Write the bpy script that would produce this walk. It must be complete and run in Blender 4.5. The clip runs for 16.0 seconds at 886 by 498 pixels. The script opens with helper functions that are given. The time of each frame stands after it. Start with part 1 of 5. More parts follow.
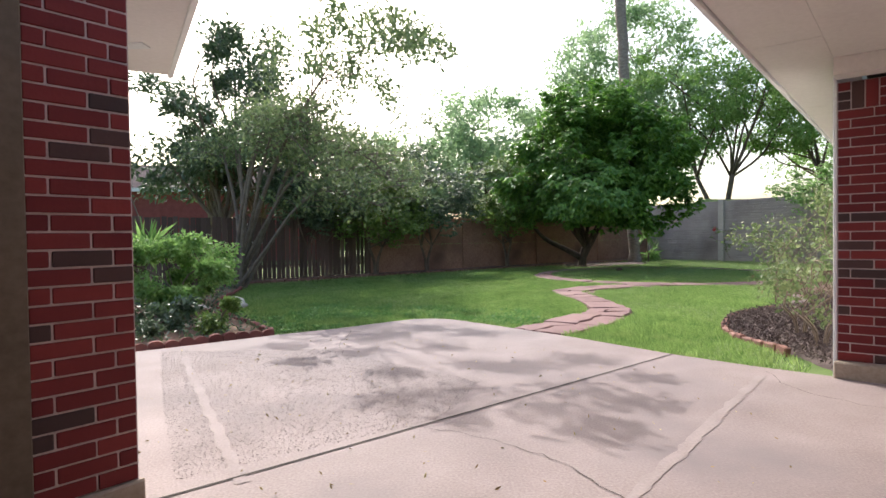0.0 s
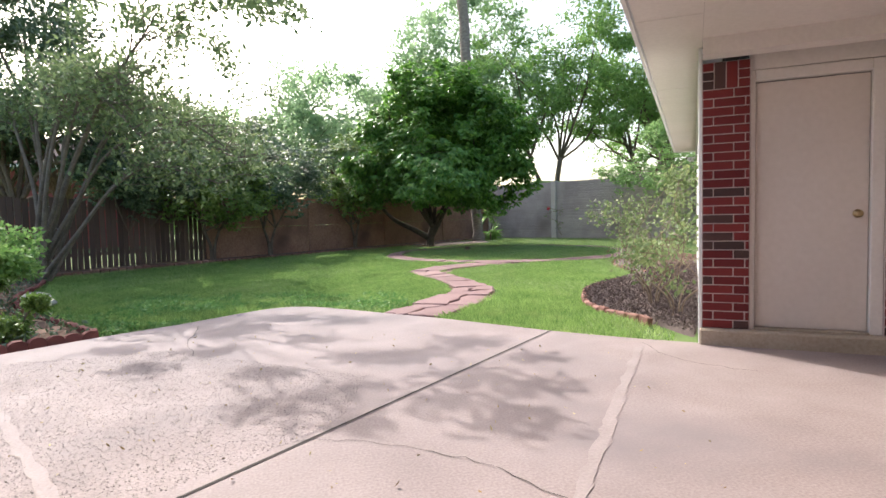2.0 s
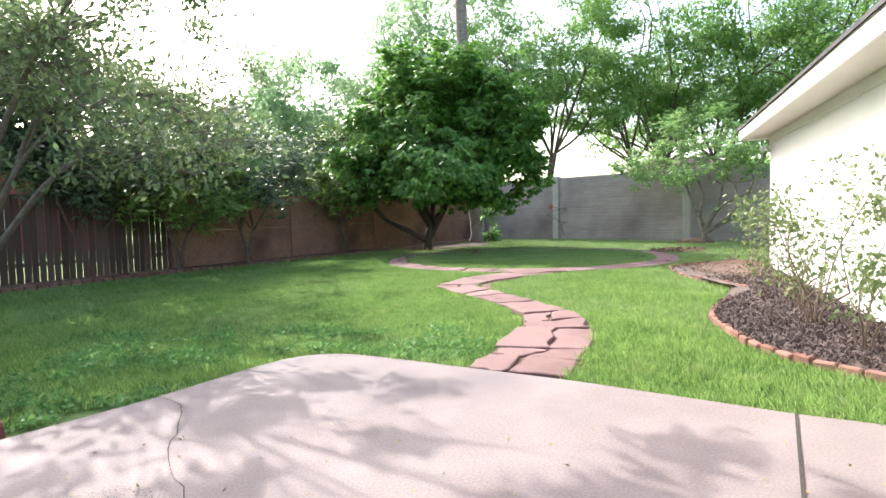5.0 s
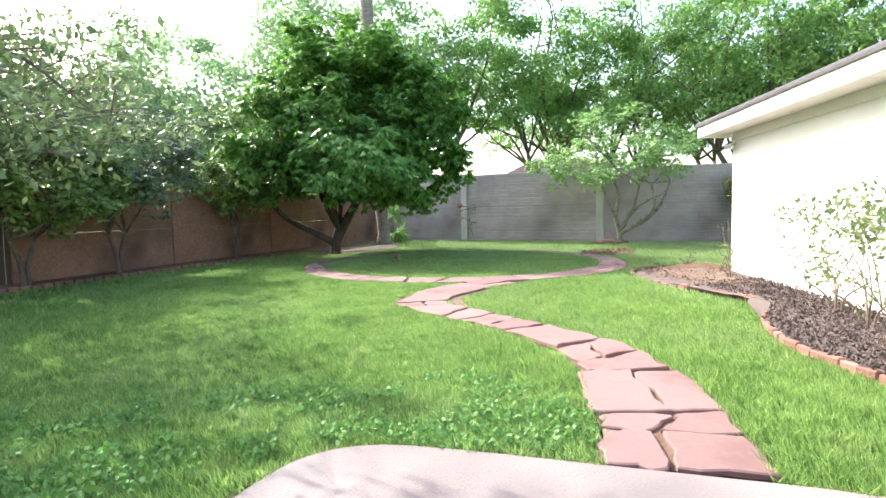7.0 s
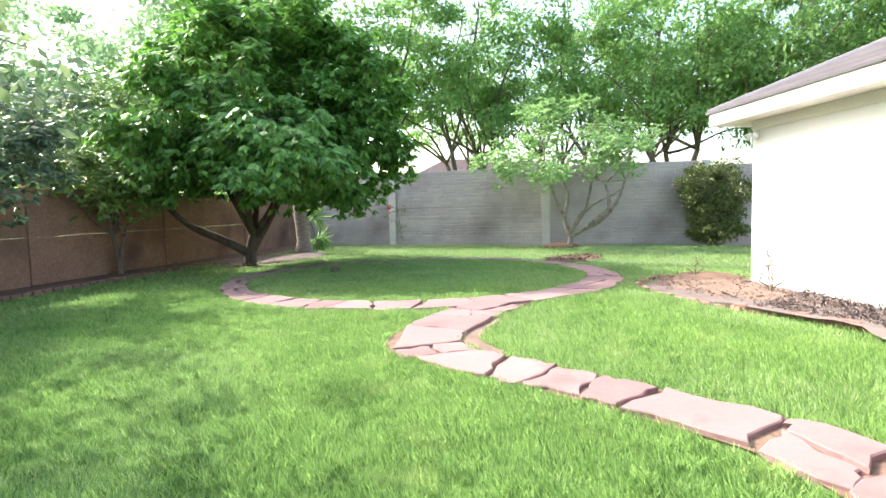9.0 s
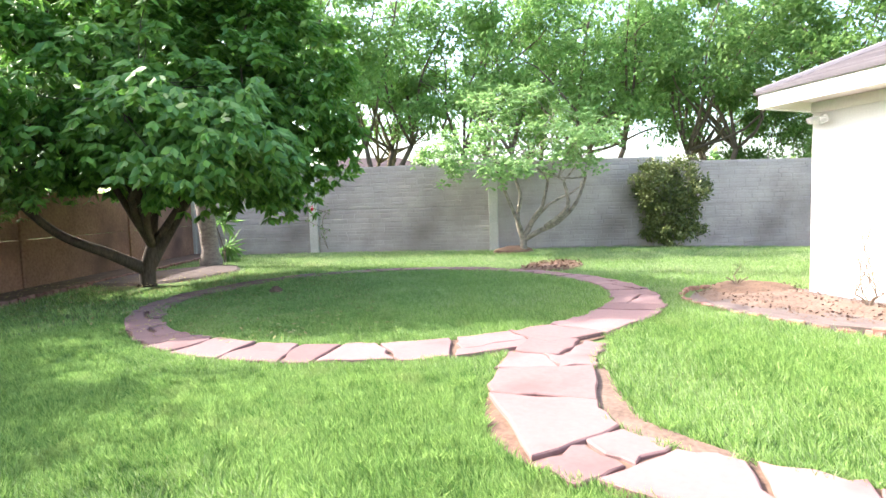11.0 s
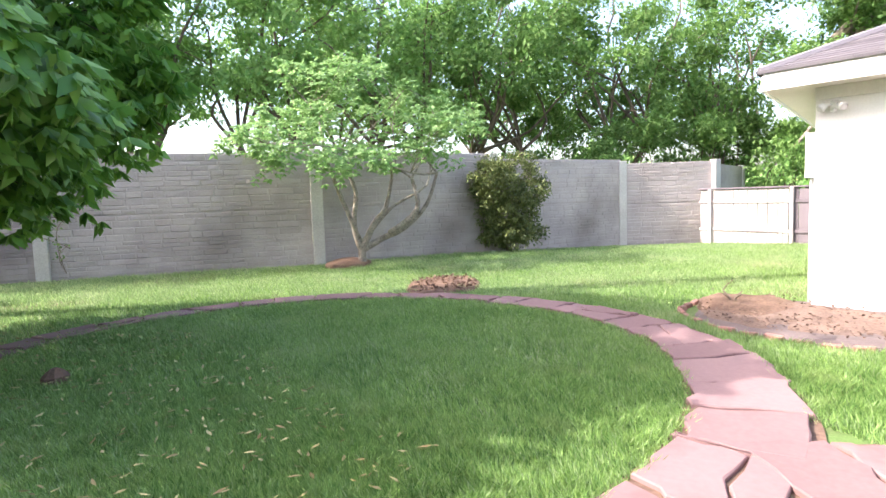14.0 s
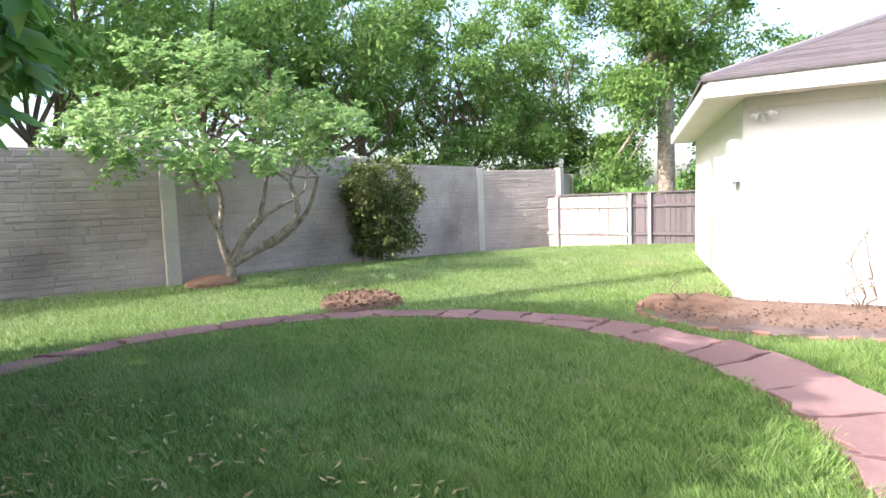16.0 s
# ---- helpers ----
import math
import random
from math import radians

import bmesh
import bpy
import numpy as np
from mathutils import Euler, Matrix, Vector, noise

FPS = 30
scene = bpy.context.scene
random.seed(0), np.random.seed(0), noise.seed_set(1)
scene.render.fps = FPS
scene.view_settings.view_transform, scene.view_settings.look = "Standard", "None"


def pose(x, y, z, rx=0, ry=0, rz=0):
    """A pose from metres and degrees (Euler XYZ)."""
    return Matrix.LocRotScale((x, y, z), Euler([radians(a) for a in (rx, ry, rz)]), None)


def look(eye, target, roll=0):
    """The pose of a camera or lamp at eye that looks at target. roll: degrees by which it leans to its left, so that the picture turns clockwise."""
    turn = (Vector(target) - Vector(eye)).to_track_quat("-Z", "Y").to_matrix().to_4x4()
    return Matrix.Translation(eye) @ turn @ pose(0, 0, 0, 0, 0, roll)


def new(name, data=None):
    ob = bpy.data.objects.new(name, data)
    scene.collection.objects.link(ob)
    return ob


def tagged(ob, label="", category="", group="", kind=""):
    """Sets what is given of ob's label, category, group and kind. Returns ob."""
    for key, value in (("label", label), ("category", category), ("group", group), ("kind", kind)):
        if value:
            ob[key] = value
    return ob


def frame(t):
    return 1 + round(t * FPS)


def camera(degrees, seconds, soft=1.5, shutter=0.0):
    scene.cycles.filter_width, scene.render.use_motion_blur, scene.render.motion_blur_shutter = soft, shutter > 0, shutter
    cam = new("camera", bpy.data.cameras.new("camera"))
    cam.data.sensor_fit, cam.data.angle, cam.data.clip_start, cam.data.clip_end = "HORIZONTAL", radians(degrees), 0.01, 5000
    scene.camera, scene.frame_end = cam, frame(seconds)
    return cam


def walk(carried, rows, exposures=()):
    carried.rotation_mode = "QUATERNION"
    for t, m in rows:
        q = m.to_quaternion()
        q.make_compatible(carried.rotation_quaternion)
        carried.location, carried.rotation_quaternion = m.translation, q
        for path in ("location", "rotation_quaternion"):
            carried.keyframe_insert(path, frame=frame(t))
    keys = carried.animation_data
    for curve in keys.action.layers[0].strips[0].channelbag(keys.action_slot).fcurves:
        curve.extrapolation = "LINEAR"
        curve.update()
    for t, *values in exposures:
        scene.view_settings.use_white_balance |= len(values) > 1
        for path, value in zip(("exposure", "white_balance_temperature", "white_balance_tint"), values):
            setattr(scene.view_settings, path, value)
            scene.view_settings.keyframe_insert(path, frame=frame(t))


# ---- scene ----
cam = camera(74.8, 16.0)
PATH = [
    (0, (0.917, 2.107, 1.226), (0.913, 4.106, 1.183), -0.8),
    (0.5, (0.881, 2.172, 1.197), (1.053, 4.163, 1.133), -1.2),
    (1, (0.822, 2.241, 1.193), (1.126, 4.216, 1.107), -1.3),
    (1.5, (0.713, 2.407, 1.204), (1.157, 4.354, 1.1), -1.3),
    (2, (0.617, 2.646, 1.199), (1.157, 4.569, 1.082), -1.4),
    (2.5, (0.51, 2.978, 1.186), (1.098, 4.886, 1.068), -1.5),
    (3, (0.482, 3.376, 1.167), (1.083, 5.28, 1.052), -1.7),
    (5.5, (-0.046, 5.923, 1.282), (0.662, 7.788, 1.147), -1.3),
    (6, (-0.225, 6.456, 1.291), (0.618, 8.264, 1.154), -1.2),
    (6.5, (-0.339, 7.058, 1.328), (0.614, 8.81, 1.186), -1.2),
    (7, (-0.382, 7.702, 1.326), (0.674, 9.394, 1.184), -1.2),
    (7.5, (-0.327, 8.421, 1.334), (0.812, 10.058, 1.191), -1.2),
    (8, (-0.206, 9.181, 1.312), (1.006, 10.766, 1.169), -1.0),
    (8.5, (-0.081, 9.882, 1.315), (1.191, 11.418, 1.173), -1.2),
    (9, (0.028, 10.51, 1.351), (1.37, 11.985, 1.206), -1.4),
    (11.5, (0.862, 14.202, 1.384), (2.551, 15.261, 1.229), -1.7),
    (12, (1.12, 14.897, 1.41), (2.89, 15.814, 1.25), -1.6),
    (12.5, (1.421, 15.546, 1.416), (3.259, 16.317, 1.254), -1.7),
    (13, (1.822, 16.114, 1.443), (3.709, 16.754, 1.272), -1.8),
    (13.5, (2.176, 16.751, 1.492), (4.104, 17.25, 1.314), -1.9),
    (14, (2.482, 17.284, 1.459), (4.448, 17.607, 1.282), -1.9),
    (14.5, (2.708, 17.823, 1.419), (4.698, 17.909, 1.242), -1.9),
    (15, (2.91, 18.347, 1.432), (4.901, 18.266, 1.26), -1.9),
    (15.5, (3.131, 18.788, 1.439), (5.113, 18.585, 1.267), -2.0),
    (16, (3.389, 19.123, 1.456), (5.351, 18.776, 1.286), -2.1),
]
EXPOSURE = [(0.0, 1.1, 6500, 11), (2.0, 1.38, 6500, 10), (3.0, 1.55, 6500, 9), (5.5, 1.85, 6500, 6), (7.0, 2.12, 6500, 4), (9.0, 2.4, 6500, 4), (11.5, 2.6, 6500, 10), (12.5, 2.4, 6500, 12), (13.5, 2.42, 6500, 14), (16.0, 2.05, 6500, 14)]
walk(cam, [(t, look(eye, target, roll)) for t, eye, target, roll in PATH], EXPOSURE)

# ---- light ----
SUN_AZ, SUN_EL = radians(-17), radians(38.5)
world = bpy.data.worlds.new("sky")
scene.world = world
world.use_nodes = True
wn = world.node_tree.nodes
sky = wn.new("ShaderNodeTexSky")
sky.sky_type, sky.sun_disc = "NISHITA", False
sky.sun_elevation, sky.sun_rotation = SUN_EL, SUN_AZ
sky.air_density, sky.dust_density, sky.ozone_density = 1.0, 4.0, 1.0
world.node_tree.links.new(sky.outputs[0], wn["Background"].inputs[0])
wn["Background"].inputs[1].default_value = 0.15
sun = new("sun", bpy.data.lights.new("sun", "SUN"))
sun.data.energy, sun.data.angle, sun.data.color = 2.25, radians(0.5), (1.0, 0.95, 0.90)
sun_way = Vector((math.sin(SUN_AZ) * math.cos(SUN_EL), math.cos(SUN_AZ) * math.cos(SUN_EL), math.sin(SUN_EL)))
sun.matrix_world = look(tuple(sun_way * 60), (0, 0, 0))

# ---- materials ----
def mat(name, c1, c2, scale=4.0, rough=0.8, bump=0.2, fine=40.0, bscale=None, island=0.0, obj_rand=0.0, metal=0.0, spec=0.3, translucent=0.0, span=None, fac=0.5, tr_col=None, c3=None, c3scale=0.7, c3lo=0.5, c3hi=0.7, tweak=(1, 1, 1)):
    m = bpy.data.materials.new(name)
    m.use_nodes = True
    nt = m.node_tree
    N, L = nt.nodes, nt.links
    b = N["Principled BSDF"]
    tc = N.new("ShaderNodeTexCoord")
    mp = N.new("ShaderNodeMapping")
    mp.inputs["Scale"].default_value = tweak
    L.new(tc.outputs["Object"], mp.inputs[0])
    n1 = N.new("ShaderNodeTexNoise")
    n1.inputs["Scale"].default_value, n1.inputs["Detail"].default_value = scale, 4
    n2 = N.new("ShaderNodeTexNoise")
    n2.inputs["Scale"].default_value, n2.inputs["Detail"].default_value = fine, 3
    for n in (n1, n2):
        L.new(mp.outputs[0], n.inputs["Vector"])
    mix = N.new("ShaderNodeMix")
    mix.data_type = "FLOAT"
    mix.inputs[0].default_value = fac
    L.new(n1.outputs["Fac"], mix.inputs[2])
    L.new(n2.outputs["Fac"], mix.inputs[3])
    out = mix.outputs[0]
    for use, node, sock in ((island, "ShaderNodeNewGeometry", "Random Per Island"), (obj_rand, "ShaderNodeObjectInfo", "Random")):
        if use:
            g = N.new(node)
            mx = N.new("ShaderNodeMix")
            mx.data_type = "FLOAT"
            mx.inputs[0].default_value = use
            L.new(out, mx.inputs[2])
            L.new(g.outputs[sock], mx.inputs[3])
            out = mx.outputs[0]
    ramp = N.new("ShaderNodeValToRGB")
    lo, hi = (0.12, 0.88) if (island or obj_rand) else (0.34, 0.66)
    lo, hi = span or (lo, hi)
    ramp.color_ramp.elements[0].position, ramp.color_ramp.elements[0].color = lo, (*c1, 1)
    ramp.color_ramp.elements[1].position, ramp.color_ramp.elements[1].color = hi, (*c2, 1)
    L.new(out, ramp.inputs[0])
    col = ramp.outputs[0]
    if c3:
        n3 = N.new("ShaderNodeTexNoise")
        n3.inputs["Scale"].default_value, n3.inputs["Detail"].default_value = c3scale, 5
        L.new(tc.outputs["Object"], n3.inputs["Vector"])
        r3 = N.new("ShaderNodeMapRange")
        r3.inputs[1].default_value, r3.inputs[2].default_value = c3lo, c3hi
        L.new(n3.outputs["Fac"], r3.inputs[0])
        m3 = N.new("ShaderNodeMix")
        m3.data_type = "RGBA"
        L.new(r3.outputs[0], m3.inputs[0])
        L.new(col, m3.inputs[6])
        m3.inputs[7].default_value = (*c3, 1)
        col = m3.outputs[2]
    L.new(col, b.inputs["Base Color"])
    b.inputs["Roughness"].default_value, b.inputs["Metallic"].default_value = rough, metal
    b.inputs["Specular IOR Level"].default_value = spec
    if bump:
        bp = N.new("ShaderNodeBump")
        bp.inputs["Strength"].default_value, bp.inputs["Distance"].default_value = bump, 0.01
        if bscale:
            n4 = N.new("ShaderNodeTexNoise")
            n4.inputs["Scale"].default_value, n4.inputs["Detail"].default_value = bscale, 4
            L.new(mp.outputs[0], n4.inputs["Vector"])
            L.new(n4.outputs["Fac"], bp.inputs["Height"])
        else:
            L.new(mix.outputs[0], bp.inputs["Height"])
        L.new(bp.outputs[0], b.inputs["Normal"])
    if translucent:
        t = N.new("ShaderNodeBsdfTranslucent")
        if tr_col:
            t.inputs[0].default_value = (*tr_col, 1)
        else:
            L.new(col, t.inputs[0])
        ms = N.new("ShaderNodeMixShader")
        ms.inputs[0].default_value = translucent
        L.new(b.outputs[0], ms.inputs[1])
        L.new(t.outputs[0], ms.inputs[2])
        L.new(ms.outputs[0], N["Material Output"].inputs[0])
    return m


M_GROUND = mat("lawn soil", (0.07, 0.12, 0.03), (0.14, 0.21, 0.06), 3, 0.95, 0.6, 60, c3=(0.16, 0.12, 0.07), c3scale=0.5, c3lo=0.55, c3hi=0.75)
M_GRASS = mat("grass blades", (0.085, 0.19, 0.04), (0.39, 0.55, 0.18), 1.3, 0.55, 0, 9, island=0.4, span=(0.27, 0.7), translucent=0.5, spec=0.25, c3=(0.46, 0.52, 0.22), c3scale=1.6, c3lo=0.58, c3hi=0.9)
M_GRASSDRY = mat("pale dry grass blades", (0.19, 0.30, 0.11), (0.46, 0.56, 0.28), 1.3, 0.6, 0, 9, island=0.45, span=(0.27, 0.7), translucent=0.45, spec=0.2, c3=(0.49, 0.52, 0.31), c3scale=1.2, c3lo=0.5, c3hi=0.8)
M_CONC = mat("patio concrete", (0.20, 0.158, 0.154), (0.325, 0.266, 0.258), 1.4, 0.75, 0.4, 70, c3=(0.19, 0.16, 0.165), c3scale=0.6, c3lo=0.5, c3hi=0.72)
M_CONCPATCH = mat("mortar streak", (0.24, 0.198, 0.193), (0.325, 0.272, 0.265), 3, 0.8, 0.2, 60)
M_JOINT = mat("dark joint filler", (0.04, 0.035, 0.03), (0.08, 0.07, 0.06), 8, 0.9, 0.4)
M_STONE = mat("red flagstone", (0.175, 0.098, 0.094), (0.31, 0.195, 0.185), 1.6, 0.8, 0.35, 25, obj_rand=0.35, c3=(0.16, 0.085, 0.08), c3scale=1.4, c3lo=0.55, c3hi=0.75)
M_SOIL = mat("bare brown soil", (0.10, 0.06, 0.04), (0.22, 0.135, 0.095), 3, 0.95, 0.9, 30)
M_SOILPALE = mat("pale dry soil", (0.11, 0.07, 0.052), (0.23, 0.155, 0.12), 2.5, 0.95, 0.9, 30)
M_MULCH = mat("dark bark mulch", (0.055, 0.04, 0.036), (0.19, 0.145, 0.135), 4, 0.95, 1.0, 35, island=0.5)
M_BRICK = mat("red face brick", (0.115, 0.0145, 0.0165), (0.225, 0.034, 0.031), 3, 0.75, 0.3, 50, obj_rand=0.6)
M_BRICKDK = mat("charcoal flashed brick", (0.045, 0.028, 0.026), (0.09, 0.045, 0.04), 3, 0.75, 0.3, 50, obj_rand=0.5)
M_MORTAR = mat("pale pink mortar", (0.44, 0.35, 0.335), (0.57, 0.475, 0.45), 5, 0.9, 0.4, 80)
M_EDGE = mat("edging brick", (0.2, 0.09, 0.07), (0.34, 0.19, 0.155), 3, 0.85, 0.4, 40, obj_rand=0.5)
M_SCALLOP = mat("dark red scalloped edging", (0.14, 0.045, 0.04), (0.26, 0.10, 0.085), 3, 0.85, 0.4, 40, obj_rand=0.5)
M_WHITE = mat("white wall paint", (0.78, 0.77, 0.76), (0.86, 0.85, 0.85), 1.2, 0.7, 0.08, 40)
M_TRIM = mat("white trim paint", (0.76, 0.74, 0.72), (0.84, 0.83, 0.81), 2, 0.55, 0.05, 30)
M_SOFFIT = mat("cream soffit board", (0.66, 0.61, 0.57), (0.74, 0.69, 0.65), 1.2, 0.7, 0.08, 30)
M_DOOR = mat("cream painted door", (0.60, 0.53, 0.48), (0.66, 0.59, 0.54), 1.0, 0.55, 0.05, 20)
M_BRASS = mat("aged brass", (0.35, 0.25, 0.14), (0.5, 0.38, 0.22), 9, 0.35, 0.05, 40, metal=1.0)
M_TRIMSHADE = mat("brown porch trim, shade in colour", (0.10, 0.075, 0.05), (0.16, 0.12, 0.085), 2, 0.6, 0.1, 30)
M_PEBBLE = mat("exposed aggregate", (0.085, 0.07, 0.067), (0.29, 0.25, 0.235), 8, 0.8, 0, 30, island=0.9)
M_RED = mat("red petal", (0.45, 0.02, 0.03), (0.6, 0.05, 0.06), 8, 0.6, 0, 30)
M_LEAFROSE2 = mat("shrub twig bark", (0.14, 0.10, 0.075), (0.26, 0.2, 0.15), 8, 0.9, 0.3, 40)
M_STEP = mat("weathered step concrete", (0.30, 0.24, 0.18), (0.42, 0.35, 0.28), 2.5, 0.85, 0.35, 50)
M_SHINGLE = mat("grey asphalt shingle", (0.125, 0.112, 0.128), (0.23, 0.21, 0.225), 6, 0.95, 0.5, 90, island=0.4)
M_WALL = mat("weathered grey concrete", (0.30, 0.25, 0.232), (0.545, 0.478, 0.45), 1.6, 0.9, 0.6, 22, obj_rand=0.15, c3=(0.2, 0.165, 0.155), c3scale=0.45, c3lo=0.48, c3hi=0.8, tweak=(1, 1, 2.2))
M_POST = mat("pale concrete post", (0.42, 0.38, 0.34), (0.58, 0.54, 0.49), 1.5, 0.9, 0.4, 30, c3=(0.36, 0.22, 0.15), c3scale=0.9, c3lo=0.58, c3hi=0.8)
M_RUST = mat("rust stained concrete", (0.22, 0.12, 0.08), (0.38, 0.22, 0.15), 1.0, 0.9, 0.4, 20, c3=(0.14, 0.08, 0.06), c3scale=0.6, c3lo=0.5, c3hi=0.75)
M_PLANK = mat("dark weathered cedar", (0.075, 0.05, 0.042), (0.17, 0.115, 0.095), 2, 0.9, 0.4, 30, obj_rand=0.5, tweak=(6, 6, 0.6))
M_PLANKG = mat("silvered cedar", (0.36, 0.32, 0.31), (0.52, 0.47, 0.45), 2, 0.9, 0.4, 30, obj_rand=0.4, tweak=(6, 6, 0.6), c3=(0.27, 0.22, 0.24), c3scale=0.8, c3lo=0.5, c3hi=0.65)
# darker cedar: holds the shade on the gate, also colours the cap rails
M_GATESHADE_CAP = mat("silvered cedar darkened for gate shade and caps", (0.10, 0.082, 0.092), (0.19, 0.16, 0.175), 2, 0.9, 0.4, 30, obj_rand=0.4, tweak=(6, 6, 0.6))
M_BANK = mat("rough grass bank lightened as if sunlit", (0.28, 0.37, 0.12), (0.42, 0.50, 0.22), 1.2, 0.95, 0.8, 12)
M_BARK = mat("grey brown bark", (0.10, 0.075, 0.055), (0.22, 0.17, 0.13), 6, 0.95, 0.8, 40, tweak=(1, 1, 0.3))
M_BARKPALE = mat("pale lichen bark", (0.085, 0.065, 0.05), (0.42, 0.36, 0.30), 7, 0.9, 0.6, 40)
M_BARKMID = mat("grey smooth bark", (0.12, 0.1, 0.08), (0.24, 0.2, 0.165), 6, 0.9, 0.5, 40)
M_PALM = mat("ringed palm bark", (0.17, 0.13, 0.11), (0.38, 0.32, 0.28), 5, 0.95, 1.0, 25, tweak=(1, 1, 3))
M_LEAF = mat("glossy broad leaf", (0.05, 0.165, 0.025), (0.24, 0.44, 0.085), 0.5, 0.38, 0, 3, island=0.6, translucent=0.42, spec=0.5)
M_LEAFOLIVE = mat("olive hedge leaf", (0.05, 0.075, 0.025), (0.22, 0.25, 0.08), 0.9, 0.5, 0, 3, island=0.6, translucent=0.25, spec=0.3)
M_LEAFDK = mat("dark leathery leaf", (0.045, 0.085, 0.045), (0.15, 0.215, 0.11), 0.5, 0.35, 0, 3, island=0.6, translucent=0.2, spec=0.5)
M_LEAFMID = mat("citrus leaf", (0.06, 0.13, 0.025), (0.25, 0.37, 0.09), 0.6, 0.45, 0, 3, island=0.55, translucent=0.25, spec=0.4)
M_LEAFBR = mat("light feathery leaf", (0.12, 0.265, 0.062), (0.335, 0.50, 0.165), 0.3, 0.55, 0, 2, island=0.5, translucent=0.5, spec=0.3)
# leaf colour with distance haze mixed into it
M_LEAFHAZE = mat("far leaf paled for haze", (0.2, 0.33, 0.16), (0.42, 0.56, 0.32), 0.3, 0.55, 0, 2, island=0.5, translucent=0.5, spec=0.3)
M_BARKSHADE = mat("brown bark with crown shade in colour", (0.045, 0.032, 0.026), (0.12, 0.09, 0.07), 6, 0.95, 0.8, 40, tweak=(1, 1, 0.3))
M_LEAFSAGE = mat("grey green feathery leaf", (0.09, 0.15, 0.06), (0.29, 0.37, 0.17), 0.6, 0.5, 0, 3, island=0.55, translucent=0.35, spec=0.4)
M_LEAFWOOD = mat("mid green woodland leaf", (0.075, 0.18, 0.04), (0.25, 0.39, 0.115), 0.4, 0.55, 0, 2, island=0.5, translucent=0.45, spec=0.3)
M_WEED = mat("clover leaf", (0.085, 0.22, 0.05), (0.24, 0.42, 0.13), 1.5, 0.55, 0, 4, island=0.5, translucent=0.35, spec=0.3)
M_LEAFPALE = mat("grey green leaflet", (0.14, 0.285, 0.08), (0.36, 0.51, 0.21), 0.6, 0.55, 0, 3, island=0.6, translucent=0.5, spec=0.3)
M_LEAFROSE = mat("sparse shrub leaf", (0.085, 0.145, 0.05), (0.28, 0.33, 0.15), 0.9, 0.55, 0, 4, island=0.6, translucent=0.35, spec=0.3, c3=(0.36, 0.2, 0.1), c3scale=1.2, c3lo=0.6, c3hi=0.8)
M_DRY = mat("dry fallen leaf", (0.24, 0.15, 0.06), (0.50, 0.42, 0.20), 2, 0.8, 0, 20, island=0.7)
M_METAL = mat("grey painted metal", (0.62, 0.62, 0.61), (0.72, 0.72, 0.70), 4, 0.5, 0.05, 30)
M_GLASSY = mat("lamp lens", (0.55, 0.55, 0.55), (0.7, 0.7, 0.7), 4, 0.15, 0, 30, spec=0.6)
M_ROOFDK = mat("dark brown roof", (0.07, 0.045, 0.045), (0.12, 0.085, 0.085), 5, 0.95, 0.3, 40)
M_FARBRICK = mat("far red brick", (0.2, 0.05, 0.045), (0.28, 0.085, 0.07), 4, 0.9, 0.2, 30)
M_FARWALL = mat("far pale wall", (0.6, 0.58, 0.55), (0.7, 0.68, 0.65), 1, 0.8, 0.1, 20)
M_GLASS = mat("dark window glass", (0.03, 0.035, 0.04), (0.06, 0.065, 0.07), 2, 0.1, 0, 10, spec=0.6)
M_ROCK = mat("pale garden rock", (0.4, 0.37, 0.34), (0.62, 0.59, 0.55), 4, 0.9, 0.5, 25)

# ---- tools ----
rng = np.random.default_rng(7)


def thing(name, at=(0, 0, 0), label="", category="", group="", kind=""):
    ob = new(name)
    ob.empty_display_size = 0.1
    ob.location = at
    return tagged(ob, label, category, group, kind)


def link(name, me, material, parent=None, label="", kind=""):
    if material and not me.materials:
        me.materials.append(material)
    ob = new(name, me)
    if parent is not None:
        ob.parent = parent
    return tagged(ob, label, kind=kind)


def part(name, bm, material, parent=None, label="", kind=""):
    me = bpy.data.meshes.new(name)
    bm.normal_update()
    bm.to_mesh(me)
    bm.free()
    return link(name, me, material, parent, label, kind)


def raw(name, verts, faces, material, parent=None, label="", kind="", smooth=False):
    me = bpy.data.meshes.new(name)
    me.from_pydata([tuple(v) for v in verts], [], [tuple(f) for f in faces])
    if smooth:
        me.shade_smooth()
    return link(name, me, material, parent, label, kind)


def tris(name, v, material, parent=None, label="", kind=""):
    """v: n x 3 x 3 triangle corners, or n x 4 x 3 folded leaves."""
    n, k = v.shape[:2]
    me = bpy.data.meshes.new(name)
    me.vertices.add(n * k)
    me.vertices.foreach_set("co", v.astype(np.float32).ravel())
    if k == 3:
        idx = np.arange(n * 3)
    else:
        b = np.arange(n)[:, None] * 4
        idx = (b + np.array([[0, 1, 2, 0, 2, 3]])).ravel()
    nt = len(idx) // 3
    me.loops.add(len(idx))
    me.loops.foreach_set("vertex_index", idx.astype(np.int32))
    me.polygons.add(nt)
    me.polygons.foreach_set("loop_start", (np.arange(nt) * 3).astype(np.int32))
    me.update(calc_edges=True)
    return link(name, me, material, parent, label, kind)


def box(bm, lo, hi, bevel=0.0, m=None):
    lo, hi = Vector(lo), Vector(hi)
    r = bmesh.ops.create_cube(bm, size=1, matrix=(m or Matrix()) @ Matrix.Translation((lo + hi) / 2) @ Matrix.Diagonal((*(hi - lo), 1)))
    if bevel:
        es = {e for v in r["verts"] for e in v.link_edges}
        bmesh.ops.bevel(bm, geom=list(es), offset=bevel, segments=1, affect="EDGES")
    return bm


